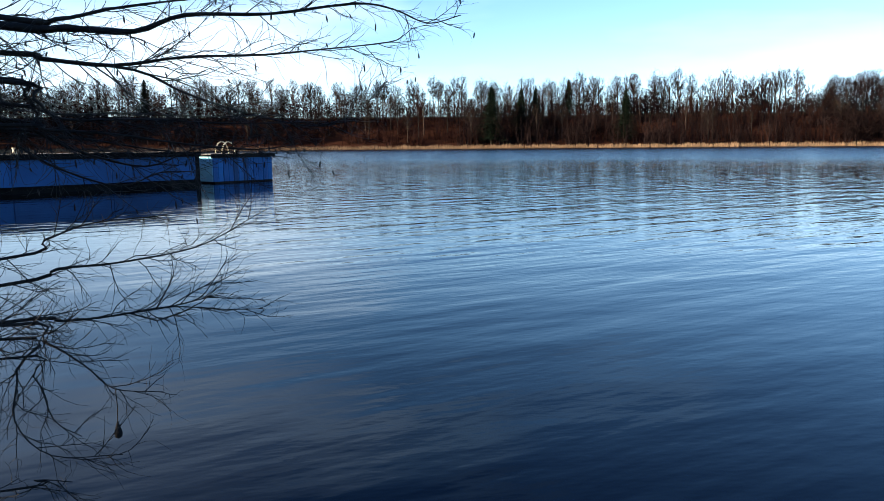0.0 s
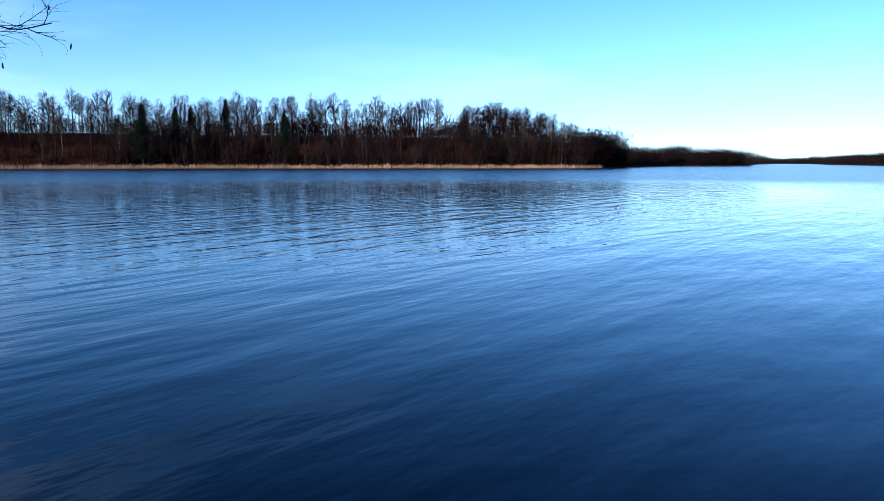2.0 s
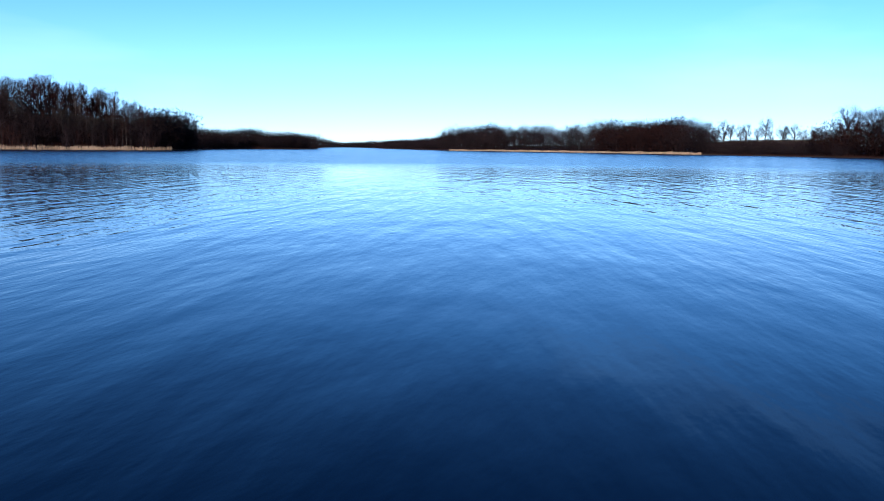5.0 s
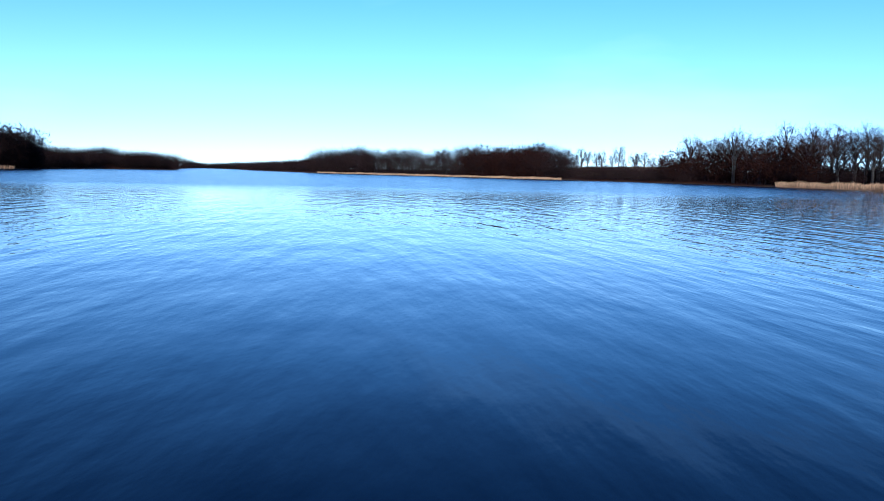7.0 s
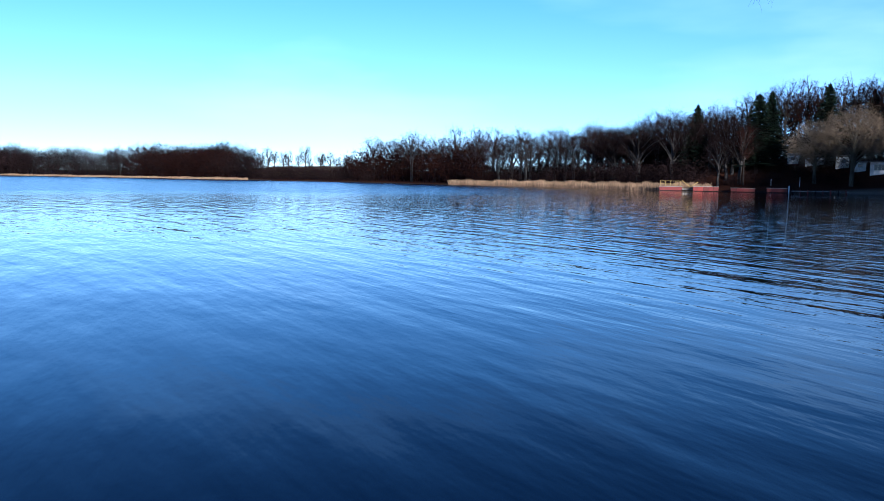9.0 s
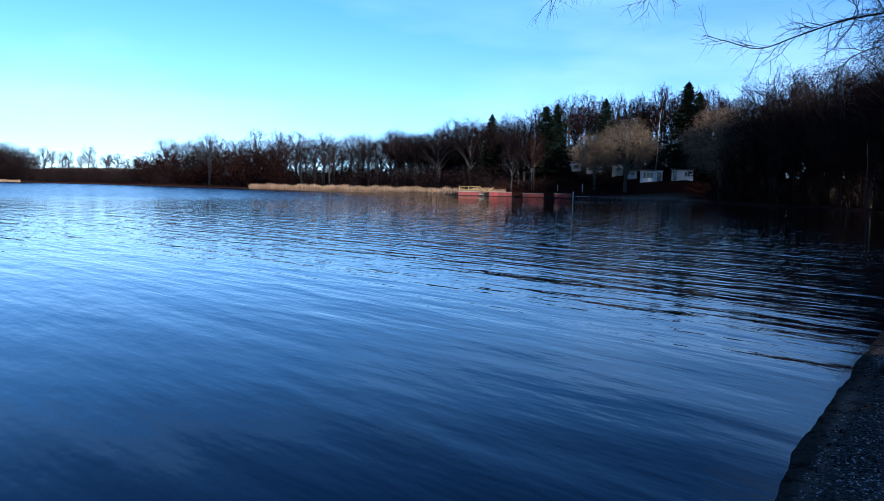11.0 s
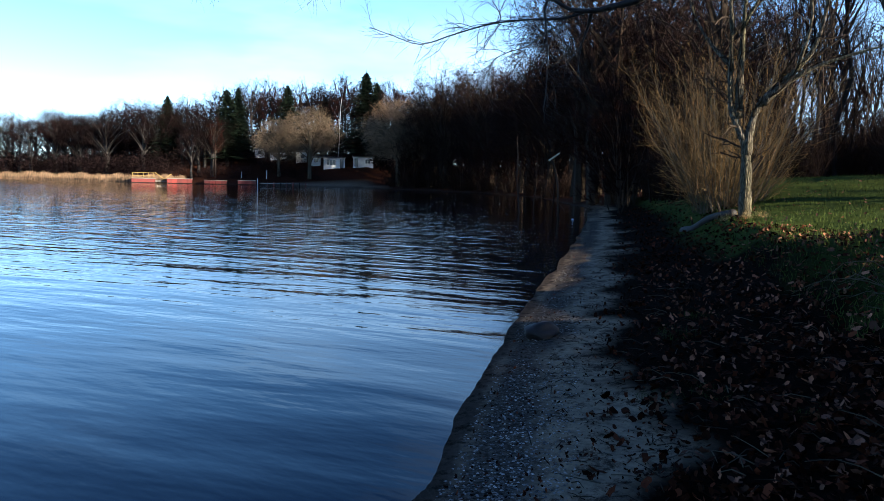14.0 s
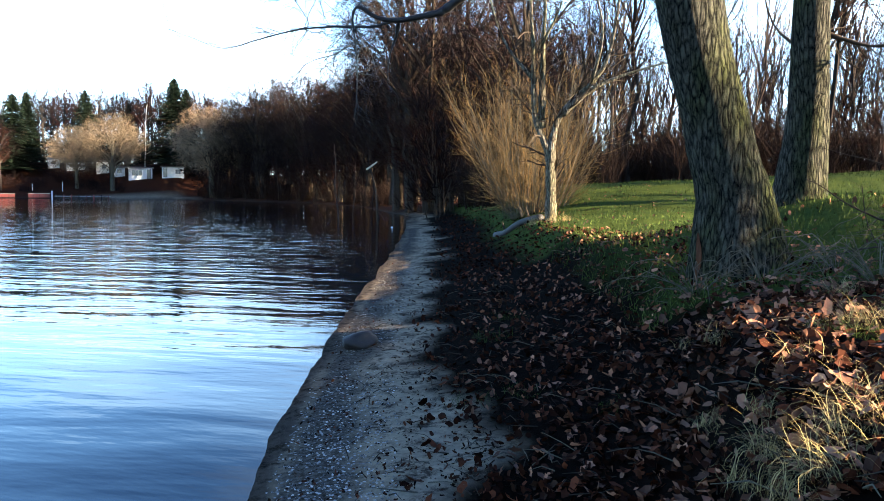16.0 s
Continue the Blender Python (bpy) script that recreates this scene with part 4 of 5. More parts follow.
def shoots(twigs, rng, line, r0, gap, length, spread=(0.4, 1.0), lift=0.0, depth=2, start=0.15, tips=None, bend=0.2):
    """Side shoots along a branch, each with its own smaller shoots; tips gathers their ends."""
    total = sum((b - a).length for a, b in zip(line, line[1:]))
    pos, nxt = 0.0, total * start
    for a, b in zip(line, line[1:]):
        seg = (b - a).length
        d = (b - a).normalized() if seg > 1e-6 else Vector((0, 0, 1))
        while nxt <= pos + seg:
            u = nxt / total
            p = a.lerp(b, (nxt - pos) / max(seg, 1e-6))
            sd = rand_dir(rng, d, rng.uniform(*spread))
            n = 4
            pts, q = [p], p
            run = length * rng.uniform(0.35, 1.1) * (1.1 - 0.6 * u)
            for k in range(n):
                sd = (sd + Vector((rng.gauss(0, bend), rng.gauss(0, bend), rng.gauss(0, bend) + lift))).normalized()
                q = q + sd * run / n
                pts.append(q)
            r = r0 * (1 - 0.5 * u)
            twigs.tube(pts, [r * (1 - 0.55 * k / n) for k in range(n + 1)], 3)
            if tips is not None:
                tips.append(q)
            if depth > 1:
                shoots(twigs, rng, pts, r * 0.66, gap * 0.55, length * 0.42, spread, lift, depth - 1, 0.2, tips, bend)
            nxt += gap * rng.uniform(0.6, 1.4)
        pos += seg


def branch_parts(root, rng, lines, bark, twig_mat, gap, length, lift, tips=None, depth=2, twig_r=0.004, spread=(0.45, 1.15), bend=0.2):
    for pts, r0, r1 in lines:
        line = smooth_line(pts)
        n = len(line) - 1
        b = part("branch", Shape().tube(line, [(r1 + (r0 - r1) * (1 - i / n) ** 1.7) * (1 + 0.12 * math.sin(i * 2.3 + r0 * 90)) for i in range(n + 1)], 8), bark, root, smooth=True)
        tw = Shape()
        shoots(tw, rng, line, max(r1, twig_r), gap, length, spread, lift, depth, 0.12, tips, bend)
        part("spray", tw, twig_mat, b)


def ribbed_trunk(points, radii, seed, sides=28, ridge=0.05, flare=0.0):
    """A trunk with uneven, ridged bark and a flared foot."""
    rng = random.Random(seed)
    line = smooth_line(points, 7)
    n = len(line) - 1
    sh = Shape()
    phase = [rng.uniform(-1, 1) for _ in range(sides)]
    for i, p in enumerate(line):
        t = i / n * (len(radii) - 1)
        k = min(int(t), len(radii) - 2)
        r = radii[k] + (radii[k + 1] - radii[k]) * (t - k)
        for j in range(sides):
            a = 2 * math.pi * j / sides
            lobe = flare * max(0.0, 1 - i / (n * 0.3)) ** 2 * (0.6 + 0.6 * math.sin(4 * a + 0.7))
            w = r * (1 + ridge * (phase[j] + 0.8 * math.sin(1.9 * i + phase[(j + 3) % sides] * 5)) + 0.05 * math.sin(2 * a + 0.12 * i) + lobe)
            sh.v.append(p + Vector((math.cos(a) * w, math.sin(a) * w, 0)))
    for i in range(n):
        for j in range(sides):
            a, c = i * sides + j, i * sides + (j + 1) % sides
            sh.f.append((a, c, c + sides, a + sides))
    sh.f.append(tuple(n * sides + j for j in range(sides)))
    return sh


def alder_by_water():
    rng = random.Random(7)
    foot = (-3.9, 1.9)
    z0 = ground_at(*foot)
    root = thing("alder_tree", Matrix.Identity(4), "leafless alder leaning over the water, hung with catkins", "tree")
    part("trunk", ribbed_trunk([(*foot, z0 - 0.3), (-3.85, 2.0, 1.2), (-3.7, 2.2, 2.4), (-3.6, 2.4, 4.5), (-3.5, 2.6, 7.5)], [0.2, 0.17, 0.14, 0.1, 0.03], 3, 14), MAT["bark_dark"], root, smooth=True)
    high = [([(-3.7, 2.2, 2.3), (-2.24, 3.93, 2.25), (-1.92, 4.09, 2.25), (-1.64, 4.22, 2.25), (-1.4, 4.29, 2.34), (-0.99, 4.4, 2.36), (-0.54, 4.46, 2.42), (-0.33, 4.48, 2.39), (-0.15, 4.5, 2.32), (0.03, 4.49, 2.36)], 0.026, 0.003),
            ([(-3.7, 2.2, 2.4), (-2.13, 3.75, 2.26), (-1.87, 3.89, 2.26), (-1.65, 3.98, 2.32), (-1.33, 4.09, 2.38), (-0.97, 4.18, 2.42)], 0.02, 0.004),
            ([(-3.75, 2.15, 2.0), (-2.2, 3.85, 2.11), (-2.0, 3.96, 2.09), (-1.71, 4.1, 2.07), (-1.39, 4.22, 2.12), (-1.01, 4.32, 2.14), (-0.72, 4.37, 2.17), (-0.36, 4.41, 2.21), (-0.27, 4.41, 2.25)], 0.017, 0.003),
            ([(-2.0, 3.96, 2.09), (-1.62, 4.14, 2.05), (-1.4, 4.23, 1.94), (-1.08, 4.33, 1.83), (-0.73, 4.4, 1.77), (-0.52, 4.42, 1.87), (-0.37, 4.43, 2.01)], 0.009, 0.003),
            ([(-3.8, 2.1, 1.9), (-2.12, 3.68, 1.97), (-1.95, 3.78, 1.89), (-1.85, 3.83, 1.8), (-1.52, 3.98, 1.8), (-1.11, 4.11, 1.78), (-0.67, 4.2, 1.79)], 0.015, 0.003),
            ([(-3.8, 2.1, 1.7), (-2.13, 3.68, 1.77), (-1.92, 3.8, 1.75), (-1.66, 3.92, 1.73), (-1.35, 4.04, 1.68), (-1.04, 4.13, 1.65), (-0.85, 4.18, 1.67)], 0.014, 0.003),
            ([(-3.8, 2.1, 1.8), (-2.18, 3.77, 1.88), (-2.01, 3.87, 1.75), (-1.84, 3.95, 1.65), (-1.57, 4.07, 1.57), (-1.36, 4.15, 1.65), (-1.2, 4.19, 1.67)], 0.013, 0.003)]
    low = [([(-3.85, 2.0, 1.0), (-2.16, 3.61, 1.04), (-1.9, 3.77, 1.1), (-1.68, 3.87, 1.11), (-1.39, 3.99, 1.15), (-1.24, 4.05, 1.2), (-1.03, 4.12, 1.32)], 0.012, 0.002),
           ([(-3.85, 2.0, 1.1), (-2.11, 3.55, 1.17), (-1.9, 3.68, 1.25), (-1.75, 3.76, 1.31), (-1.57, 3.84, 1.33), (-1.41, 3.9, 1.34)], 0.010, 0.002),
           ([(-3.85, 2.0, 0.9), (-2.1, 3.5, 0.9), (-1.83, 3.64, 0.88), (-1.64, 3.74, 0.88), (-1.41, 3.84, 0.9), (-1.16, 3.91, 0.87), (-0.98, 3.96, 0.86)], 0.011, 0.002),
           ([(-1.64, 3.74, 0.88), (-1.41, 3.84, 0.9), (-1.28, 3.89, 0.93), (-1.22, 3.92, 1.0), (-1.16, 3.96, 1.1)], 0.005, 0.002),
           ([(-3.85, 2.0, 0.85), (-2.0, 3.33, 0.93), (-1.8, 3.42, 0.84), (-1.65, 3.46, 0.72), (-1.54, 3.48, 0.61), (-1.35, 3.55, 0.57)], 0.010, 0.002),
           ([(-3.85, 2.0, 0.8), (-1.89, 3.15, 0.92), (-1.79, 3.18, 0.79), (-1.78, 3.12, 0.6), (-1.65, 3.13, 0.45), (-1.41, 3.23, 0.41)], 0.009, 0.002),
           ([(-3.85, 2.0, 0.75), (-1.94, 3.21, 0.82), (-1.78, 3.28, 0.73), (-1.7, 3.26, 0.55), (-1.6, 3.28, 0.47)], 0.008, 0.002),
           ([(-3.85, 2.0, 0.5), (-1.79, 2.9, 0.4), (-1.65, 2.99, 0.41), (-1.53, 3.04, 0.38)], 0.007, 0.002)]
    for pts, r0, r1 in high[4:7]:
        shift = Vector((rng.uniform(-0.25, 0.1), rng.uniform(0.1, 0.3), rng.uniform(-0.12, 0.12)))
        high.append(([pts[0]] + [tuple(Vector(q) + shift * (0.5 + 0.15 * k)) for k, q in enumerate(pts[1:])], r0 * 0.8, r1))
    tips = []
    # branches take the near-black bark, so their silhouette is in the colour
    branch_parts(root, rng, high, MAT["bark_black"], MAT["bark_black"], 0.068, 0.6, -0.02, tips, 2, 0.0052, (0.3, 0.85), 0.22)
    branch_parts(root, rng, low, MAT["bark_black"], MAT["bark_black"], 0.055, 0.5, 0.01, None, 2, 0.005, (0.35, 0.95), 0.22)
    cat = Shape()
    for p in rng.sample(tips, 330):
        h = rng.uniform(0.02, 0.042)
        q = p + Vector((rng.gauss(0, 0.006), rng.gauss(0, 0.006), -h))
        cat.tube([p, p.lerp(q, 0.25), p.lerp(q, 0.75), q], [0.0012, 0.0042, 0.0042, 0.0012], 5)
    tagged(part("catkins", cat, MAT["bark_black"], root, "small dark hanging catkins and cones"), kind="stuff")


alder_by_water()


def fishing_float():
    """A small float and its line, caught on a twig."""
    root = thing("fishing_float", pose(-1.535, 3.48, 0.61), "dark pear-shaped fishing float hanging from a twig", "float")
    part("line", Shape().tube([Vector((0, 0, 0.0)), Vector((0.004, 0, -0.08)), Vector((0, 0, -0.16))], [0.0022] * 3, 4), MAT["bark_dark"], root)
    body = Shape().tube([Vector((0, 0, z)) for z in (-0.15, -0.165, -0.185, -0.205, -0.222, -0.23)], [0.003, 0.007, 0.013, 0.018, 0.015, 0.004], 10)
    part("bulb", body, MAT["black"], root, smooth=True)


fishing_float()


def leaning_tree():
    rng = random.Random(11)
    root = thing("leaning_tree", Matrix.Identity(4), "thick mossy-barked tree leaning towards the lake", "tree")
    trunk = [(2.44, -7.66, 0.3), (2.47, -7.65, 0.87), (2.55, -7.67, 1.63), (2.66, -7.62, 2.05), (2.75, -7.56, 2.48), (2.87, -7.43, 3.05), (2.93, -7.31, 3.51), (3.1, -7.1, 4.6), (3.3, -6.9, 6.2), (3.4, -6.8, 9.0), (3.3, -6.7, 12.5)]
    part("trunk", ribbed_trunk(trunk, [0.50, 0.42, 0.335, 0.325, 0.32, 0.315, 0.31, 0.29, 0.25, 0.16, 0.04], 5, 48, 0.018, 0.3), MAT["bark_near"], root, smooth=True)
    over = [([(3.2, -7.0, 5.4), (4.2, -6.95, 4.3), (5.2, -6.67, 3.7), (5.34, -6.59, 3.6), (5.48, -6.49, 3.56), (5.68, -6.32, 3.51), (5.85, -6.16, 3.53), (5.98, -6.01, 3.63), (6.04, -5.98, 3.54), (6.05, -6.02, 3.34), (6.07, -6.08, 3.05), (6.11, -6.11, 2.7), (6.14, -6.11, 2.49)], 0.065, 0.005),
            ([(5.68, -6.32, 3.51), (5.88, -6.44, 3.55), (6.12, -6.34, 3.5), (6.38, -6.08, 3.49), (6.67, -5.77, 3.44), (6.95, -5.46, 3.32), (7.18, -5.19, 3.21), (7.34, -4.92, 3.29), (7.47, -4.7, 3.37)], 0.022, 0.004),
            ([(5.71, -6.35, 3.53), (5.8, -6.4, 3.38), (5.88, -6.38, 3.14), (5.93, -6.4, 2.84)], 0.03, 0.004),
            ([(6.05, -6.02, 3.42), (6.29, -6.34, 3.41), (6.49, -6.18, 3.23), (6.67, -6.01, 3.15), (6.79, -5.9, 3.02), (6.85, -5.89, 2.7)], 0.013, 0.003),
            ([(6.67, -5.77, 3.44), (6.77, -6.0, 3.53), (6.81, -6.01, 3.64), (6.88, -5.86, 3.84), (7.0, -5.65, 3.99)], 0.01, 0.003),
            ([(5.98, -6.01, 3.63), (6.23, -6.27, 3.82), (6.42, -6.03, 3.92), (6.68, -5.7, 4.01), (6.94, -5.38, 4.01)], 0.016, 0.003),
            ([(3.3, -6.9, 6.0), (5.2, -7.6, 4.31), (5.43, -7.36, 4.34), (5.85, -6.96, 4.41), (6.39, -6.43, 4.5), (6.92, -5.9, 4.4), (7.3, -5.51, 4.19)], 0.05, 0.004),
            ([(6.7, -6.12, 4.45), (7.0, -5.2, 4.5), (6.95, -4.3, 4.15), (6.72, -3.57, 3.45)], 0.013, 0.003),
            ([(6.7, -6.12, 4.45), (7.15, -4.8, 4.75), (7.35, -3.6, 4.3), (7.27, -2.82, 3.5)], 0.013, 0.003),
            ([(3.3, -6.9, 6.4), (4.2, -8.2, 7.4), (5.2, -9.3, 8.2)], 0.08, 0.01), ([(3.35, -6.85, 7.4), (2.0, -6.0, 8.8), (0.8, -5.6, 10.2)], 0.08, 0.01)]
    wound = Shape()
    for i in range(7):
        u = i / 6
        r = 0.45 - 0.075 * u
        for j in range(5):
            a = 0.72 + 0.14 * (j - 2) * math.sin(math.pi * (i + 0.6) / 7.2)
            wound.v.append(Vector((2.48 + 0.05 * u + math.cos(a) * r, -7.66 + math.sin(a) * r, 0.85 + 0.48 * u)))
    wound.f += [(i * 5 + j, i * 5 + j + 1, i * 5 + j + 6, i * 5 + j + 5) for i in range(6) for j in range(4)]
    part("bark_wound", wound, MAT["wood_red"], root, "reddish patch of bare inner bark", True)
    # limbs overhead are coloured near-black to read as silhouettes
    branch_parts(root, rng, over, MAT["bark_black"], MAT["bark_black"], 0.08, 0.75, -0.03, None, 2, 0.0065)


def fallen_log():
    spots = ((11.9, -17.2), (11.3, -16.75), (10.7, -16.4), (10.2, -16.15), (9.75, -15.95))
    line = [(x, y, ground_at(x, y) - 0.01 + 0.02 * k) for k, (x, y) in enumerate(spots)]
    root = thing("fallen_log", Matrix.Identity(4), "dark rotten log lying beside the forked tree", "log")
    log = Shape().tube(smooth_line(line), [0.12 - 0.002 * k for k in range(17)], 10)
    part("trunk", log, MAT["bark_black"], root, smooth=True)
    for k in (1, 3):
        p = Vector(line[k])
        part("stub", Shape().tube([p, p + Vector((0.05, 0.1, 0.32))], [0.04, 0.015], 6), MAT["bark_dark"], root)


def broken_branch():
    root = thing("broken_branch", Matrix.Identity(4), "pale split branch stub standing at the bay's edge", "branch")
    foot = ground_at(27.1, -28.5)
    stem = smooth_line([(27.1, -28.5, foot - 0.3), (27.15, -28.41, 1.57), (27.28, -28.28, 2.42), (27.42, -28.13, 2.96)])
    part("stem", Shape().tube(stem, [0.07 - 0.03 * i / (len(stem) - 1) for i in range(len(stem))], 7), MAT["bark_dark"], root, smooth=True)
    part("stub", Shape().tube([Vector((27.5, -28.05, 2.8)), Vector((27.31, -28.23, 2.99)), Vector((27.1, -28.42, 3.2))], [0.05, 0.045, 0.03], 7), MAT["wood_pale"], root, "pale exposed broken wood")


def bank_shrub():
    """A bare shrub with crooked spreading stems."""
    rng = random.Random(15)
    root = thing("bare_shrub", Matrix.Identity(4), "crooked leafless shrub on the leafy bank", "shrub")
    z = ground_at(0.9, -7.5) - 0.1
    lines = [([(0.85, -7.75, z), (1.01, -7.78, 1.37), (1.34, -7.74, 1.5), (1.61, -7.7, 1.64), (1.81, -7.66, 1.79), (1.93, -7.63, 1.85)], 0.016, 0.004),
             ([(0.9, -7.55, z), (0.97, -7.57, 1.15), (1.26, -7.54, 1.27), (1.55, -7.49, 1.21), (1.8, -7.43, 1.13), (2.11, -7.36, 1.23)], 0.014, 0.003),
             ([(0.9, -7.65, z), (1.1, -7.68, 1.8), (1.35, -7.64, 1.98), (1.61, -7.59, 2.06), (1.78, -7.55, 2.12)], 0.014, 0.003),
             ([(0.85, -7.4, z), (0.94, -7.35, 0.94), (1.18, -7.34, 1.15), (1.36, -7.33, 1.46), (1.42, -7.33, 1.79)], 0.012, 0.003)]
    branch_parts(root, rng, lines, MAT["bark_dark"], MAT["bark_dark"], 0.14, 0.4, 0.02, None, 2, 0.0045)


MAT["wood_pale"] = surface("pale_split_wood", (0.3, 0.25, 0.18), (0.55, 0.48, 0.36), 8, 0.8, 0.3, 0.01, "", (1, 1, 0.3))
MAT["wood_red"] = surface("reddish_inner_bark", (0.03, 0.011, 0.006), (0.11, 0.045, 0.024), 18, 0.85, 0.5, 0.02, "", (1.5, 1.5, 0.4))


def mossy_tree():
    rng = random.Random(12)
    root = thing("mossy_tree", Matrix.Identity(4), "upright dark tree with a mossy ridged trunk on the bank", "tree")
    trunk = [(2.68, -10.45, 0.6), (2.67, -10.44, 1.5), (2.65, -10.44, 1.82), (2.59, -10.41, 2.72), (2.55, -10.19, 4.03), (2.5, -10.1, 7.0), (2.6, -10.0, 12.0)]
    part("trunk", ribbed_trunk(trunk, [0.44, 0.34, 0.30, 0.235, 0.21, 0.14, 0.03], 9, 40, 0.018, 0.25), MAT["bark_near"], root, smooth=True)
    arms = [([(2.55, -10.2, 3.7), (2.45, -10.3, 3.66), (2.22, -10.37, 3.56), (1.83, -10.46, 3.45), (1.2, -10.5, 3.6)], 0.06, 0.012), ([(2.53, -10.15, 5.4), (3.6, -10.6, 6.8), (4.6, -11.2, 7.6)], 0.07, 0.01),
            ([(2.55, -10.2, 4.6), (1.6, -10.8, 6.0), (0.8, -11.6, 7.0)], 0.07, 0.01), ([(2.57, -10.3, 3.4), (3.1, -10.6, 3.9), (3.5, -11.2, 4.9)], 0.03, 0.006)]
    branch_parts(root, rng, arms, MAT["bark_dark"], MAT["bark_dark"], 0.18, 1.0, 0.02, None, 2, 0.009)


def forked_tree():
    rng = random.Random(13)
    root = thing("forked_tree", Matrix.Identity(4), "pale-barked forked tree with several stems beside the lawn", "tree")
    stems = [([(9.25, -15.55, 0.8), (9.25, -15.55, 1.21), (9.27, -15.53, 2.22), (9.33, -15.47, 2.71), (9.56, -15.26, 3.5), (9.5, -15.07, 4.87), (9.43, -14.77, 6.17), (9.5, -14.5, 9.0)], 0.18, 0.03),
             ([(9.26, -15.53, 2.4), (9.22, -15.52, 2.93), (9.0, -15.58, 3.57), (8.18, -15.89, 4.49), (7.8, -15.8, 5.78), (7.5, -15.7, 8.0)], 0.12, 0.03),
             ([(9.45, -15.4, 3.2), (9.36, -15.25, 4.38), (9.27, -15.13, 5.23), (9.12, -14.94, 6.27), (9.0, -14.8, 8.5)], 0.10, 0.02),
             ([(9.0, -15.55, 3.5), (8.5, -15.7, 3.93), (7.94, -15.94, 4.25), (6.95, -16.34, 4.54), (6.2, -16.6, 4.5)], 0.09, 0.012),
             ([(8.4, -15.8, 4.2), (8.0, -15.5, 5.2), (8.1, -15.2, 6.4), (7.9, -15.0, 7.6)], 0.045, 0.01),
             ([(9.5, -15.2, 4.2), (10.2, -14.9, 5.2), (10.6, -14.7, 6.6), (10.9, -14.6, 8.0)], 0.05, 0.01),
             ([(9.3, -15.1, 5.0), (8.7, -15.0, 6.0), (8.5, -14.9, 7.5)], 0.04, 0.01)]
    branch_parts(root, rng, stems, MAT["bark_fork"], MAT["bark_dark"], 0.22, 1.3, 0.03, None, 2, 0.014)


def willow_bush():
    """Many upright ochre stems from one stool."""
    rng = random.Random(14)
    x, y = 11.4, -18.2
    root = thing("willow_bush", pose(x, y, ground_at(x, y)), "big leafless willow bush with ochre upright stems", "bush")
    for k in range(95):
        a, lean = rng.uniform(0, 2 * math.pi), rng.uniform(0.05, 0.85)
        out = Vector((math.cos(a), math.sin(a), 0))
        p, d, pts = out * rng.uniform(0.1, 0.8) + Vector((0, 0, -0.15)), (Vector((0, 0, 1)) + out * lean), []
        h = rng.uniform(2.6, 4.6)
        for i in range(7):
            pts.append(p.copy())
            d = (d.normalized() + Vector((rng.gauss(0, 0.05), rng.gauss(0, 0.05), 0.05)))
            p = p + d.normalized() * h / 6
        st = part("stem", Shape().tube(pts, [0.012 * (1 - 0.6 * i / 6) for i in range(7)], 4), MAT["bark_pale"], root)
        tw = Shape()
        shoots(tw, rng, pts, 0.0055, 0.2, 1.25, (0.3, 0.95), 0.05, 2, 0.06)
        part("spray", tw, MAT["twig_bush"], st)


leaning_tree()
mossy_tree()
forked_tree()
willow_bush()
fallen_log()
broken_branch()
bank_shrub()


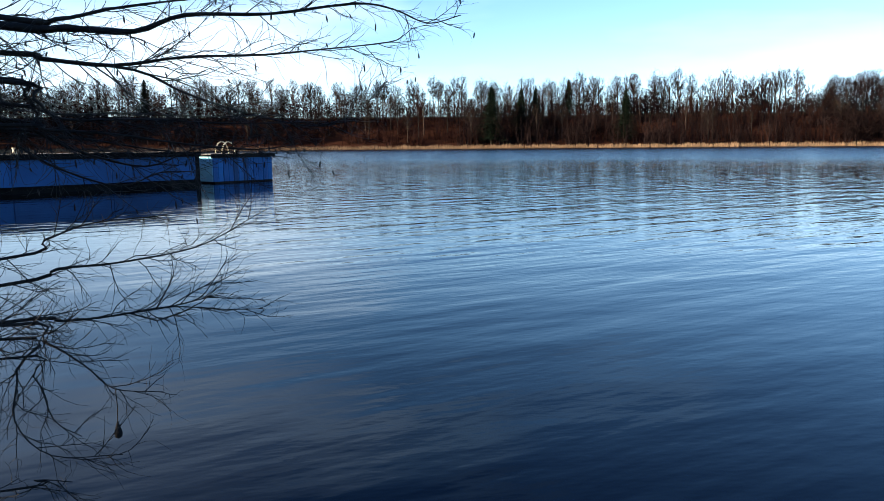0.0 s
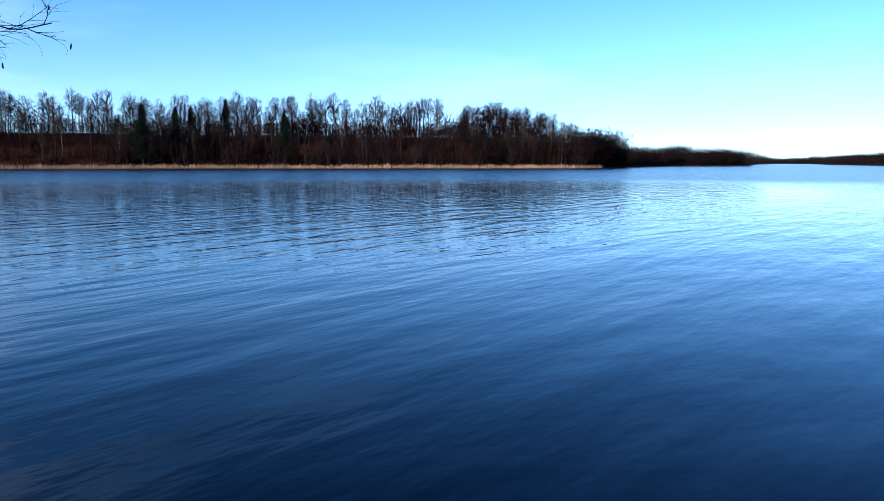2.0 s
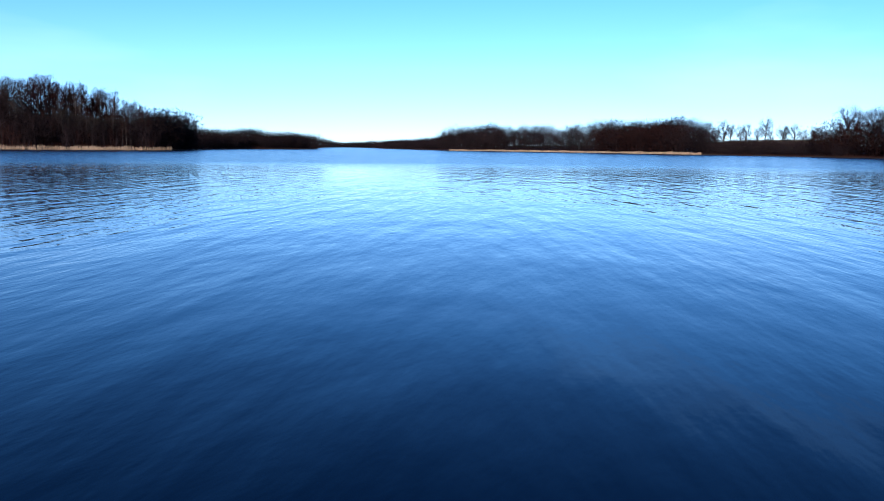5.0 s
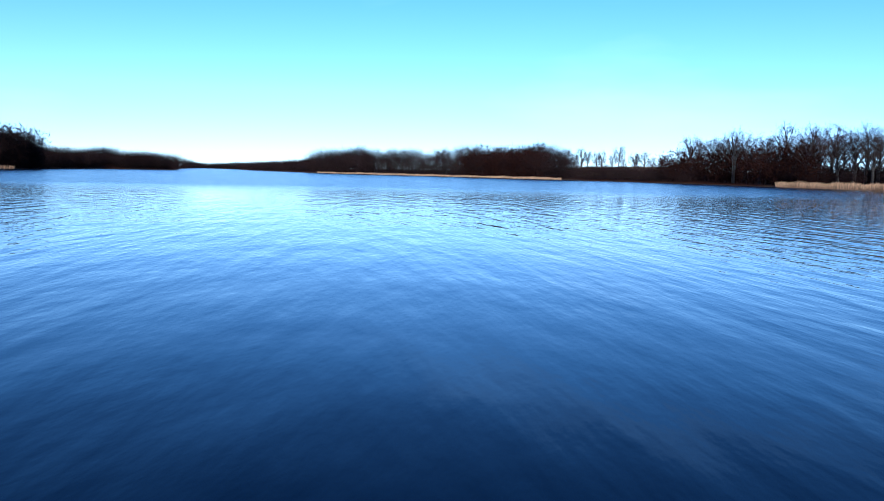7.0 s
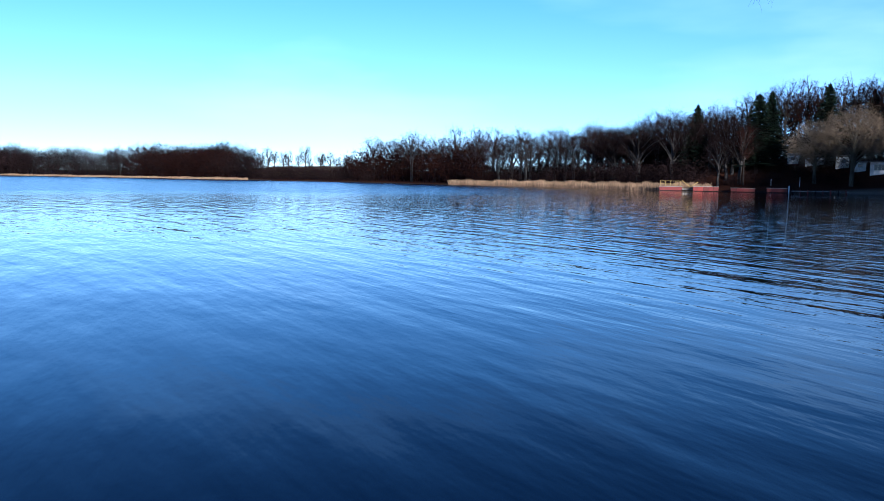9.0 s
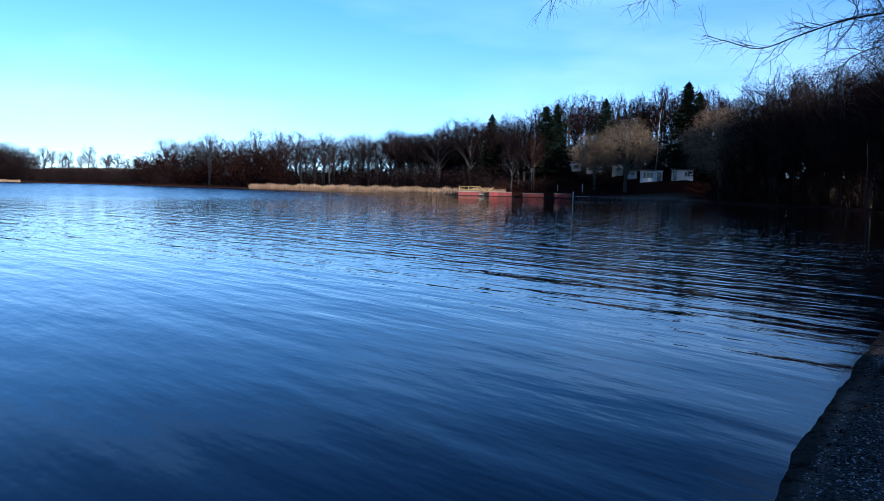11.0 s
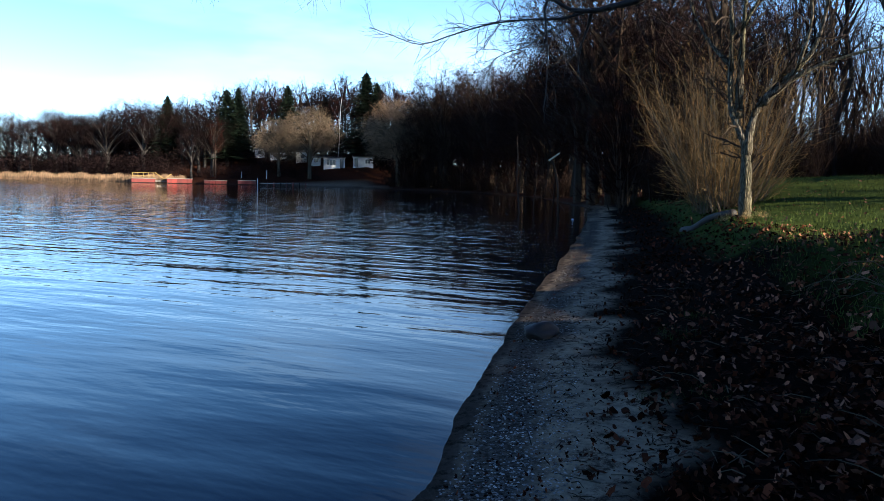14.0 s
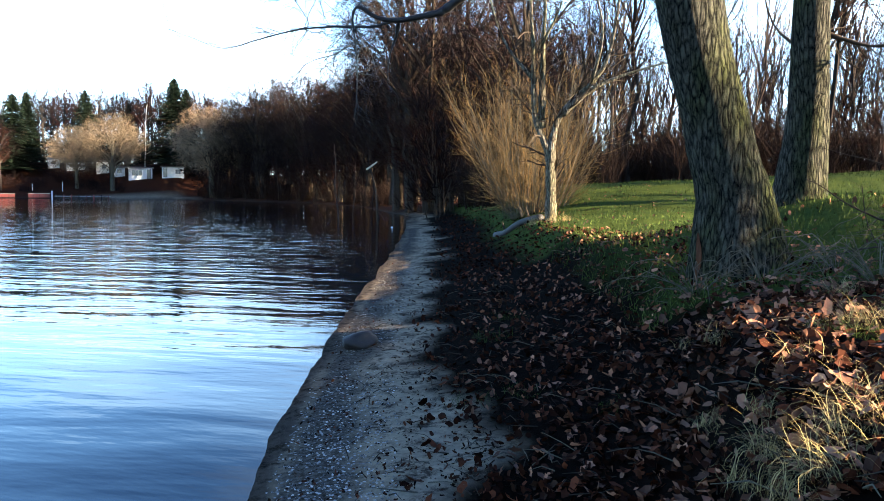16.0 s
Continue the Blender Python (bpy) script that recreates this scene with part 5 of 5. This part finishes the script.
# ---- blue jetty ----
def blue_jetty():
    """A landing stage with blue boarded sides and a black-edged deck; its front runs along u, its depth along v."""
    u, v = Vector((math.sin(radians(222)), math.cos(radians(222)), 0)), Vector((math.sin(radians(312)), math.cos(radians(312)), 0))
    front = Matrix(((u.x, v.x, 0, -8.02), (u.y, v.y, 0, 36.2), (0, 0, 1, 0), (0, 0, 0, 1)))
    root = thing("jetty", front, "blue boarded landing stage with a black-edged deck on the lake", "jetty")

    def boards(x0, x1, y0, y1, step, z0, z1, along):
        lo, hi = (x0, x1) if along else (y0, y1)
        n = max(1, round((hi - lo) / step))
        for i in range(n):
            a, b = lo + (hi - lo) * i / n + 0.004, lo + (hi - lo) * (i + 1) / n - 0.004
            w = (i % 2) * 0.014
            sh = Shape().box((a, y0 - w, z0), (b, y1 - w, z1), 0.02) if along else Shape().box((x0 + w, a, z0), (x1 + w, b, z1), 0.02)
            part("board", sh, MAT["blue"], root)

    # end box, gap with its black post, and the long stage
    part("float_block", Shape().box((0.05, 0.06, -0.5), (3.1, 2.6, 0.1)), MAT["black"], root)
    part("core", Shape().box((0.06, 0.05, 0.1), (3.16, 2.6, 1.14)), MAT["black"], root)
    boards(0.05, 3.2, 0.0, 0.05, 0.26, 0.08, 1.16, True)
    # the sunlight on this side is put into its paler blue
    part("side_panel", Shape().box((3.17, 0.03, 0.08), (3.23, 2.4, 1.2), 0.01), MAT["blue_sunlit"], root, "side panel coloured paler as if sunlit")
    part("deck", Shape().box((-0.06, -0.06, 1.2), (3.3, 2.7, 1.30), 0.02), MAT["deck"], root, "weathered deck boards")
    part("deck_edge", Shape().box((-0.08, -0.10, 1.13), (3.32, -0.062, 1.31), 0.01), MAT["black"], root)
    part("post", Shape().box((4.0, -0.3, -0.6), (4.34, 0.2, 1.30), 0.03), MAT["black"], root)
    part("core", Shape().box((4.4, -0.55, 0.16), (26, 2.2, 1.3)), MAT["black"], root)
    boards(4.4, 26, -0.64, -0.58, 3.6, 0.26, 1.24, True)
    part("float_block", Shape().box((4.4, -0.5, -0.5), (26, 2.1, 0.16)), MAT["black"], root)
    part("deck", Shape().box((4.2, -0.7, 1.3), (26.2, 2.4, 1.42), 0.02), MAT["deck"], root, "weathered deck boards")
    part("deck_edge", Shape().box((4.18, -0.76, 1.22), (26.2, -0.702, 1.43), 0.01), MAT["black"], root)
    for x, y in ((1.0, 1.6), (1.35, 1.6)):
        arc = [Vector((x + 0.35 + 0.35 * math.cos(a), y, 1.3 + 0.55 * math.sin(a))) for a in [math.pi * k / 10 for k in range(11)]]
        part("ladder_rail", Shape().tube(arc, [0.028] * 11, 6), MAT["cream"], root, "pale curved handrail", True)
    for x in (12.6, 13.0, 13.3, 10.8):
        part("bollard", Shape().tube([Vector((x, 1.2, 1.42)), Vector((x, 1.2, 1.6)), Vector((x, 1.2, 1.66))], [0.07, 0.07, 0.1], 8), MAT["cream"], root)
    part("cleat", Shape().box((0.3, 0.3, 1.3), (0.6, 0.42, 1.4), 0.02), MAT["black"], root)


# lit copy of the blue paint, for the side that faces the sun
MAT["blue_sunlit"] = surface("sunlit_blue_paint", (0.10, 0.42, 0.58), (0.22, 0.56, 0.70), 2.5, 0.5, 0.1, 0.01, "")
blue_jetty()


# ---- red jetty, posts and cabins across the bay ----
def towards(az, r, z=0.0, turn=0.0):
    """A pose out on a bearing: x runs to the right as seen from the beach, y away."""
    x, y = at(az, r)
    return pose(x, y, z, 0, 0, -az + turn)


def red_pontoon(az, r, width, height, depth):
    root = thing("pontoon", towards(az, r), "red-sided floating pontoon with a dark plank deck", "pontoon", "red pontoons by the reeds")
    n = max(2, round(width / 0.9))
    part("float", Shape().box((-width / 2 + 0.1, 0.08, -0.4), (width / 2 - 0.1, depth, height - 0.1)), MAT["black"], root)
    for i in range(n):
        a = -width / 2 + width * i / n
        part("side_board", Shape().box((a + 0.015, 0, 0.12), (a + width / n - 0.015, 0.07, height - 0.08), 0.01), MAT["red"], root)
    part("deck", Shape().box((-width / 2 - 0.05, -0.06, height - 0.07), (width / 2 + 0.05, depth + 0.1, height), 0.02), MAT["deck"], root)


def railed_stage():
    root = thing("landing_stage", towards(106.25, 147), "red landing stage with yellow railings and steps", "jetty")
    part("float", Shape().box((-1.9, 0.1, -0.4), (1.9, 2.6, 0.55)), MAT["black"], root)
    part("side_board", Shape().box((-2, 0, 0.1), (2, 0.08, 0.75), 0.02), MAT["red"], root)
    part("deck", Shape().box((-2.1, -0.05, 0.76), (2.1, 2.7, 0.86), 0.02), MAT["deck"], root)
    for y in (0.1, 2.5):
        for x in (-1.8, -0.9, 0, 0.9, 1.8):
            part("rail_post", Shape().box((x - 0.04, y - 0.04, 0.86), (x + 0.04, y + 0.04, 1.8)), MAT["yellow"], root)
        for z in (1.3, 1.85):
            part("rail", Shape().box((-1.9, y - 0.03, z - 0.06), (1.9, y + 0.03, z)), MAT["yellow"], root)
    for x0, x1, z0, z1 in ((2.0, 3.4, 1.9, 0.8), (4.8, 3.6, 1.7, 0.8)):
        for y in (0.1, 1.2):
            part("stair_rail", Shape().tube([Vector((x0, y, z0)), Vector((x1, y, z1))], [0.07, 0.07], 5), MAT["yellow"], root)
    part("gangway", Shape().box((2.0, 0.2, 0.3), (5.0, 1.2, 0.42), 0.02), MAT["deck"], root)


railed_stage()
for az, r, w, h in ((108.65, 146, 4.4, 0.9), (111.1, 145, 4.0, 0.75), (113.3, 143.5, 3.3, 0.85)):
    red_pontoon(az, r, w, h, 2.6)
for az, h, r in ((114.05, 1.25, 143.3), ):
    sole("mooring_post", Shape().tube([Vector((*at(az, r), -0.6)), Vector((*at(az, r), h))], [0.1, 0.09], 8), MAT["white"], "white mooring post at the end of a red pontoon", "post")
for az, h in ((112.9, 2.6), (114.7, 3.2)):
    x, y = at(az, range_at(az) + 7)
    sole("signpost", Shape().box((x - 0.05, y - 0.05, ground_at(x, y) - 0.2), (x + 0.05, y + 0.05, ground_at(x, y) + 0.6 * h), 0.02), MAT["white"], "thin pale post on the beach", "post")


def low_jetty():
    root = thing("jetty", towards(115.9, 142.2), "low dark plank jetty with reddish posts by the beach", "jetty")
    for i in range(14):
        part("plank", Shape().box((-4.2 + i * 0.62, 0, 0.34), (-3.63 + i * 0.62, 1.6, 0.42)), MAT["deck"], root)
    for i in range(8):
        for y in (0.1, 1.5):
            part("pile", Shape().tube([Vector((-4 + i * 1.15, y, -0.7)), Vector((-4 + i * 1.15, y, 0.62))], [0.11, 0.11], 6), MAT["red" if i % 3 else "black"], root)


low_jetty()


def cabin(az, z, width, height, depth, gable, windows, label):
    r = next(range_at(az) + q * 0.25 for q in range(12, 200) if ground_at(*at(az, range_at(az) + q * 0.25)) > z or q > 190)
    root = thing("cabin", towards(az, r, ground_at(*at(az, r))), label, "cabin", "white cabins among the trees")
    part("wall", Shape().box((-width / 2, 0, -0.8), (width / 2, depth, height)), MAT["white"], root)
    roof = Shape()
    o, w = 0.25, width / 2
    roof.v += [Vector(p) for p in ((-w - o, -o, height), (w + o, -o, height), (w + o, depth + o, height), (-w - o, depth + o, height),
                                   (-w - o, -o, height + 0.12), (w + o, -o, height + 0.12), (w + o, depth + o, height + 0.12 + gable), (-w - o, depth + o, height + 0.12 + gable))]
    roof.f += [(3, 2, 1, 0), (4, 5, 6, 7), (0, 1, 5, 4), (1, 2, 6, 5), (2, 3, 7, 6), (3, 0, 4, 7)]
    part("roof", roof, MAT["roof"], root)
    for x, wz, ww, wh in windows:
        win = part("window", Shape().box((x - ww / 2 - 0.07, -0.05, wz - 0.07), (x + ww / 2 + 0.07, 0.02, wz + wh + 0.07)), MAT["white"], root)
        n = max(1, round(ww / 0.6))
        for i in range(n):
            a = x - ww / 2 + ww * i / n
            part("pane", Shape().box((a + 0.03, -0.07, wz), (a + ww / n - 0.03, -0.045, wz + wh)), MAT["pane"], win)


cabin(119.6, 3.36, 4.2, 2.2, 4, 0.25, [(-0.6, 0.8, 1.8, 1.0), (1.5, 0.1, 0.8, 1.9)], "white flat-roofed cabin with a triple window above the beach")
cabin(121.75, 3.85, 4.0, 2.0, 3, 0.25, [(-1.4, 0.1, 0.8, 1.7), (0.9, 0.8, 1.0, 0.8)], "small white cabin with a grey roof among trees")
cabin(118.25, 3.98, 1.9, 1.6, 2, 0.2, [(0, 0.7, 0.8, 0.6)], "little white hut beside a larger cabin")
cabin(117.2, 4.65, 2.2, 2.0, 2, 0.3, [(0.2, 0.8, 0.7, 0.7)], "narrow white hut among the trees")
cabin(115.6, 5.15, 3.6, 1.3, 2.4, 0.2, [(-0.8, 0.5, 1.0, 0.5), (0.9, 0.5, 1.0, 0.5)], "long low white caravan among the trees")
cabin(114.2, 5.55, 2.0, 1.6, 2.4, 0.3, [(0, 0.6, 0.8, 0.6)], "small white caravan under the spruces")
cabin(111.6, 5.55, 3.5, 1.7, 2.2, 0.2, [(-0.9, 0.7, 1.0, 0.6), (0.8, 0.7, 1.0, 0.6)], "white touring caravan on the slope")


# ---- beach and bank ----
def stone(name, x, y, size, seed, material, label, sink=0.3):
    rng = random.Random(seed)
    bm = bmesh.new()
    bmesh.ops.create_icosphere(bm, subdivisions=3, radius=1)
    off = Vector((rng.uniform(0, 50), rng.uniform(0, 50), rng.uniform(0, 50)))
    for v in bm.verts:
        k = 1 + 0.45 * noise.noise(v.co * 1.5 + off) + 0.16 * noise.noise(v.co * 4 + off)
        v.co = Vector((v.co.x * size[0], v.co.y * size[1], v.co.z * size[2])) * k
    me = bpy.data.meshes.new(name)
    bm.to_mesh(me)
    bm.free()
    me.materials.append(material)
    me.polygons.foreach_set("use_smooth", [True] * len(me.polygons))
    ob = tagged(new(name, me), label, "stone")
    ob.matrix_world = pose(x, y, ground_at(x, y) + size[2] * (1 - 2 * sink), 0, 0, rng.uniform(0, 360))


stone("stone", 5.82, -5.88, (0.21, 0.17, 0.11), 1, MAT["stone"], "dark rounded wet stone at the water's edge")
stone("stone", 24.4, -26.6, (0.06, 0.055, 0.06), 3, MAT["white"], "small white stone in the shallows", 0.2)


def scatter_spots(rng, count, az0, az1, r0, r1, s0, s1, power=1.0):
    """Random points on the near shore, s0 to s1 metres behind the water."""
    m = count * 12
    az = np.radians(az0 + (az1 - az0) * np.array([rng.random() for _ in range(m)]))
    r = r0 + (r1 - r0) * np.array([rng.random() for _ in range(m)]) ** power
    x, y = r * np.sin(az), r * np.cos(az)
    s = shore_distance(x, y)
    ok = np.where((s > s0) & (s < s1))[0][:count]
    return x[ok], y[ok], land(x[ok], y[ok]), s[ok]


def leaf_litter(name, seed, count, az0, az1, r0, r1, s0, s1, size, material, label, power=1.0):
    rng = random.Random(seed)
    sh = Shape()
    for x, y, z, s in zip(*scatter_spots(rng, count, az0, az1, r0, r1, s0, s1, power)):
        if s1 > 2 and s < 2.0 and rng.random() > ((s - s0) / (2.0 - s0)) ** 0.8:
            continue
        k, a, cup = size * rng.uniform(0.45, 1.3), rng.uniform(0, 6.28), rng.uniform(-0.3, 0.9)
        m = Matrix.Translation((x, y, z + rng.uniform(0.005, 0.04))) @ Euler((rng.gauss(0, 0.62), rng.gauss(0, 0.62), a)).to_matrix().to_4x4()
        ring, n = [], rng.choice((7, 8, 9, 10))
        for i in range(n):
            t = 2 * math.pi * i / n
            q = k * (0.36 + 0.22 * abs(math.cos(t))) * (rng.uniform(0.55, 0.8) if i % 2 and n > 8 else rng.uniform(0.85, 1.15))
            u, v = math.cos(t) * q * 1.1, math.sin(t) * q * 0.85
            ring.append(m @ Vector((u, v, cup * (v * v + 0.4 * u * u) / k + rng.uniform(0, 0.08) * k)))
        b = len(sh.v)
        sh.v += [m @ Vector((0, 0, 0))] + ring
        sh.f += [(b, b + 1 + i, b + 1 + (i + 1) % n) for i in range(n)]
    return sole(name, sh, material, label, "leaf litter", kind="stuff")


leaf_litter("leaf_litter", 51, 8000, 128, 176, 2.6, 16, 0.85, 4.6, 0.056, MAT["leaf"], "deep litter of dark reddish-brown fallen leaves", 1.5)
leaf_litter("leaf_litter", 52, 3000, 128, 176, 2.6, 14, 1.3, 5.0, 0.056, MAT["leaf_pale"], "scattered pale curled fallen leaves", 1.4)
# extra pale leaves put part of this corner's sunlight into colour
leaf_litter("leaf_litter", 60, 420, 156, 176, 2.8, 7.5, 1.6, 5.2, 0.085, MAT["leaf_pale"], "curled oak leaves coloured pale to brighten the sunlit corner")
leaf_litter("leaf_litter", 61, 2200, 176, 250, 2.6, 9, 1.2, 5, 0.066, MAT["leaf"], "dark fallen leaves along the bank behind", 1.3)
leaf_litter("leaf_litter", 59, 3500, 136, 150, 13, 42, 1.0, 6, 0.07, MAT["leaf"], "brown leaves along the foot of the bank", 1.0)
leaf_litter("leaf_litter", 53, 500, 138, 172, 8, 26, 3.5, 9, 0.06, MAT["leaf_pale"], "brown leaves strewn over the lawn", 1.2)


def loose_twigs(name, seed, count, r1, s0, s1, length, width, material, label):
    rng = random.Random(seed)
    sh = Shape()
    for x, y, z, s in zip(*scatter_spots(rng, count, 126, 176, 2.6, r1, s0, s1, 1.4)):
        a, k = rng.uniform(0, 6.28), length * rng.uniform(0.4, 1.3)
        d = Vector((math.cos(a), math.sin(a), rng.uniform(-0.1, 0.25)))
        p = Vector((x, y, z + 0.012))
        sh.tube([p, p + d * k * 0.5 + Vector((0, 0, rng.uniform(0, 0.03))), p + d * k], [width, width * 0.8, width * 0.4], 4)
    return sole(name, sh, material, label, "twigs", kind="stuff")


loose_twigs("fallen_twigs", 54, 220, 12, 0.9, 4.4, 0.22, 0.004, MAT["bark_pale"], "pale broken twigs among the leaves")
loose_twigs("fallen_twigs", 55, 500, 12, 0.5, 4.0, 0.16, 0.004, MAT["bark_dark"], "dark broken twigs on the sand")


def shell_grit():
    rng = random.Random(56)
    sh = Shape()
    for x, y, z, s in zip(*scatter_spots(rng, 11000, 118, 141, 2.8, 16, 0.1, 0.85, 1.9)):
        clump = 0.5 + 0.5 * math.sin(x * 2.1 + 1.3 * math.sin(y * 1.7)) - 0.9 * abs(s - 0.45)
        if rng.random() > clump * 0.85 + 0.05:
            continue
        k, a = rng.uniform(0.003, 0.013), rng.uniform(0, 6.28)
        p = Vector((x, y, z))
        ring = [p + Vector((math.cos(a + t) * k * rng.uniform(0.7, 1.2), math.sin(a + t) * k, 0.001)) for t in (0, 1.57, 3.14, 4.71)]
        b = len(sh.v)
        sh.v += [p + Vector((0, 0, k * 0.6))] + ring
        sh.f += [(b, b + 1 + i, b + 1 + (i + 1) % 4) for i in range(4)]
    return sole("shell_grit", sh, MAT["shell"], "band of pale shell fragments and grit on the sand", "gravel", kind="stuff")


shell_grit()
leaf_litter("leaf_fragments", 58, 2600, 118, 145, 2.8, 22, 0.15, 1.7, 0.022, MAT["leaf"], "dark leaf fragments and debris on the sand", 1.5)


def tuft(x, y, seed, blades, height, material, label, spread=0.12):
    """Long thin blades that rise, arch over and trail, each with its own bend."""
    rng = random.Random(seed)
    sh = Shape()
    floor = ground_at(x, y) - 0.02
    comb = rng.uniform(0, 6.28)
    for _ in range(int(blades * 2.2)):
        a = rng.gauss(comb, 1.1) if rng.random() < 0.6 else rng.uniform(0, 6.28)
        ro, ra = spread * math.sqrt(rng.random()), rng.uniform(0, 6.28)
        px, py = x + ro * math.cos(ra), y + ro * math.sin(ra)
        p = Vector((px, py, floor))
        length, pitch, fall = height * rng.uniform(0.5, 1.35), rng.uniform(0.5, 1.4), rng.uniform(0.3, 0.75)
        w, n, twist = rng.uniform(0.0007, 0.0015), 5, rng.gauss(0, 0.22)
        b = len(sh.v)
        for k in range(n + 1):
            out = Vector((math.cos(a), math.sin(a), 0))
            side = Vector((-out.y, out.x, 0)) * w * (1 - 0.9 * (k / n) ** 2)
            sh.v += [p - side, p + side]
            p = p + (out * math.cos(pitch) + Vector((0, 0, math.sin(pitch)))) * length / n
            pitch -= fall * (0.6 + 0.5 * k / n)
            a += twist
        sh.f += [(b + 2 * k, b + 2 * k + 1, b + 2 * k + 3, b + 2 * k + 2) for k in range(n)]
    return sole("grass_tuft", sh, material, label, "grass tuft", "grass tufts on the bank")


DRY, GREEN = "tuft of long dry straw-coloured grass among dead leaves", "small tuft of green grass among dead leaves"
for i, (x, y, n, h) in enumerate(((0.62, -2.66, 110, 0.2), (0.84, -2.92, 90, 0.18), (1.29, -3.6, 40, 0.15), (0.6, -2.9, 80, 0.2), (0.72, -2.6, 90, 0.18), (0.97, -3.25, 40, 0.16), (0.85, -4.37, 100, 0.24),
                                 (1.54, -4.41, 40, 0.17), (0.94, -3.64, 50, 0.2), (0.62, -3.2, 60, 0.22), (0.92, -2.9, 50, 0.16), (2.08, -5.38, 30, 0.15), (0.7, -5.0, 90, 0.28),
                                 (1.31, -6.27, 60, 0.25), (9.0, -15.2, 90, 0.35), (8.7, -15.4, 70, 0.3), (9.6, -15.4, 80, 0.35), (9.4, -15.75, 80, 0.3))):
    tuft(x, y, 200 + i, n, h, MAT["straw"], DRY)
for i, (x, y, n, h) in enumerate(((3.35, -4.6, 70, 0.12), (4.4, -6.3, 90, 0.14), (0.85, -4.2, 160, 0.16), (3.1, -4.9, 60, 0.1), (2.2, -4.6, 40, 0.1), (4.8, -7.2, 70, 0.14))):
    tuft(x, y, 230 + i, n, h, MAT["grass"], GREEN, 0.2)


def lawn():
    rng = random.Random(57)
    sh = Shape()
    for x, y, z, s in zip(*scatter_spots(rng, 36000, 138, 176, 7.0, 34, 3.05, 24, 1.2)):
        a, h = rng.uniform(0, 6.28), rng.uniform(0.03, 0.11)
        p = Vector((x, y, z - 0.01))
        sh.blade(p, p + Vector((rng.gauss(0, 0.03), rng.gauss(0, 0.03), h)), 0.012, Vector((math.cos(a), math.sin(a), 0)))
    return sole("lawn_grass", sh, MAT["grass"], "short rough green grass of the lawn", "grass", kind="stuff")


lawn()


def bramble(x, y, seed, label):
    rng = random.Random(seed)
    root = thing("bramble", pose(x, y, ground_at(x, y)), label, "bramble", "brambles by the trees")
    for k in range(16):
        a, h, r = rng.uniform(0, 6.28), rng.uniform(0.08, 0.4), rng.uniform(0.4, 1.1)
        pts = [Vector((math.cos(a) * r * t, math.sin(a) * r * t, -0.05 + h * math.sin(math.pi * min(1, t * 0.9)) + rng.gauss(0, 0.02))) for t in [i / 7 for i in range(8)]]
        tw = Shape().tube(pts, [0.005 * (1 - 0.6 * i / 7) for i in range(8)], 4)
        shoots(tw, rng, pts, 0.003, 0.16, 0.25, (0.5, 1.1), 0.0, 1, 0.2)
        part("stem", tw, MAT["bark_pale"], root)


for i, (x, y) in enumerate(((2.1, -7.1), (1.6, -7.4), (1.2, -7.0), (1.0, -8.2), (2.6, -6.9))):
    bramble(x, y, 300 + i, "tangle of pale leafless bramble stems on the bank")


def snags():
    rng = random.Random(61)
    for p, q, r in (((30.2, -28.6, -0.3), (30.6, -28.7, 4.2), 0.05), ((30.0, -29.5, -0.3), (29.2, -29.0, 3.2), 0.04), ((29.4, -30.4, -0.3), (29.0, -30.1, 3.3), 0.04), ((28.6, -30.9, -0.3), (29.8, -30.2, 2.0), 0.03)):
        a, b = Vector(p), Vector(q)
        line = [a.lerp(b, t) + Vector((rng.gauss(0, 0.08), rng.gauss(0, 0.08), 0)) for t in (0, 0.25, 0.5, 0.75, 1)]
        sh = Shape().tube(line, [r, r * 0.9, r * 0.8, r * 0.6, r * 0.3], 5)
        shoots(sh, rng, line, r * 0.3, 0.7, 0.7, (0.4, 1.0), 0, 1, 0.3)
        sole("dead_branch", sh, MAT["bark_grey"], "bare dead branch standing in shallow water", "branch", "dead branches in the shallows")


snags()
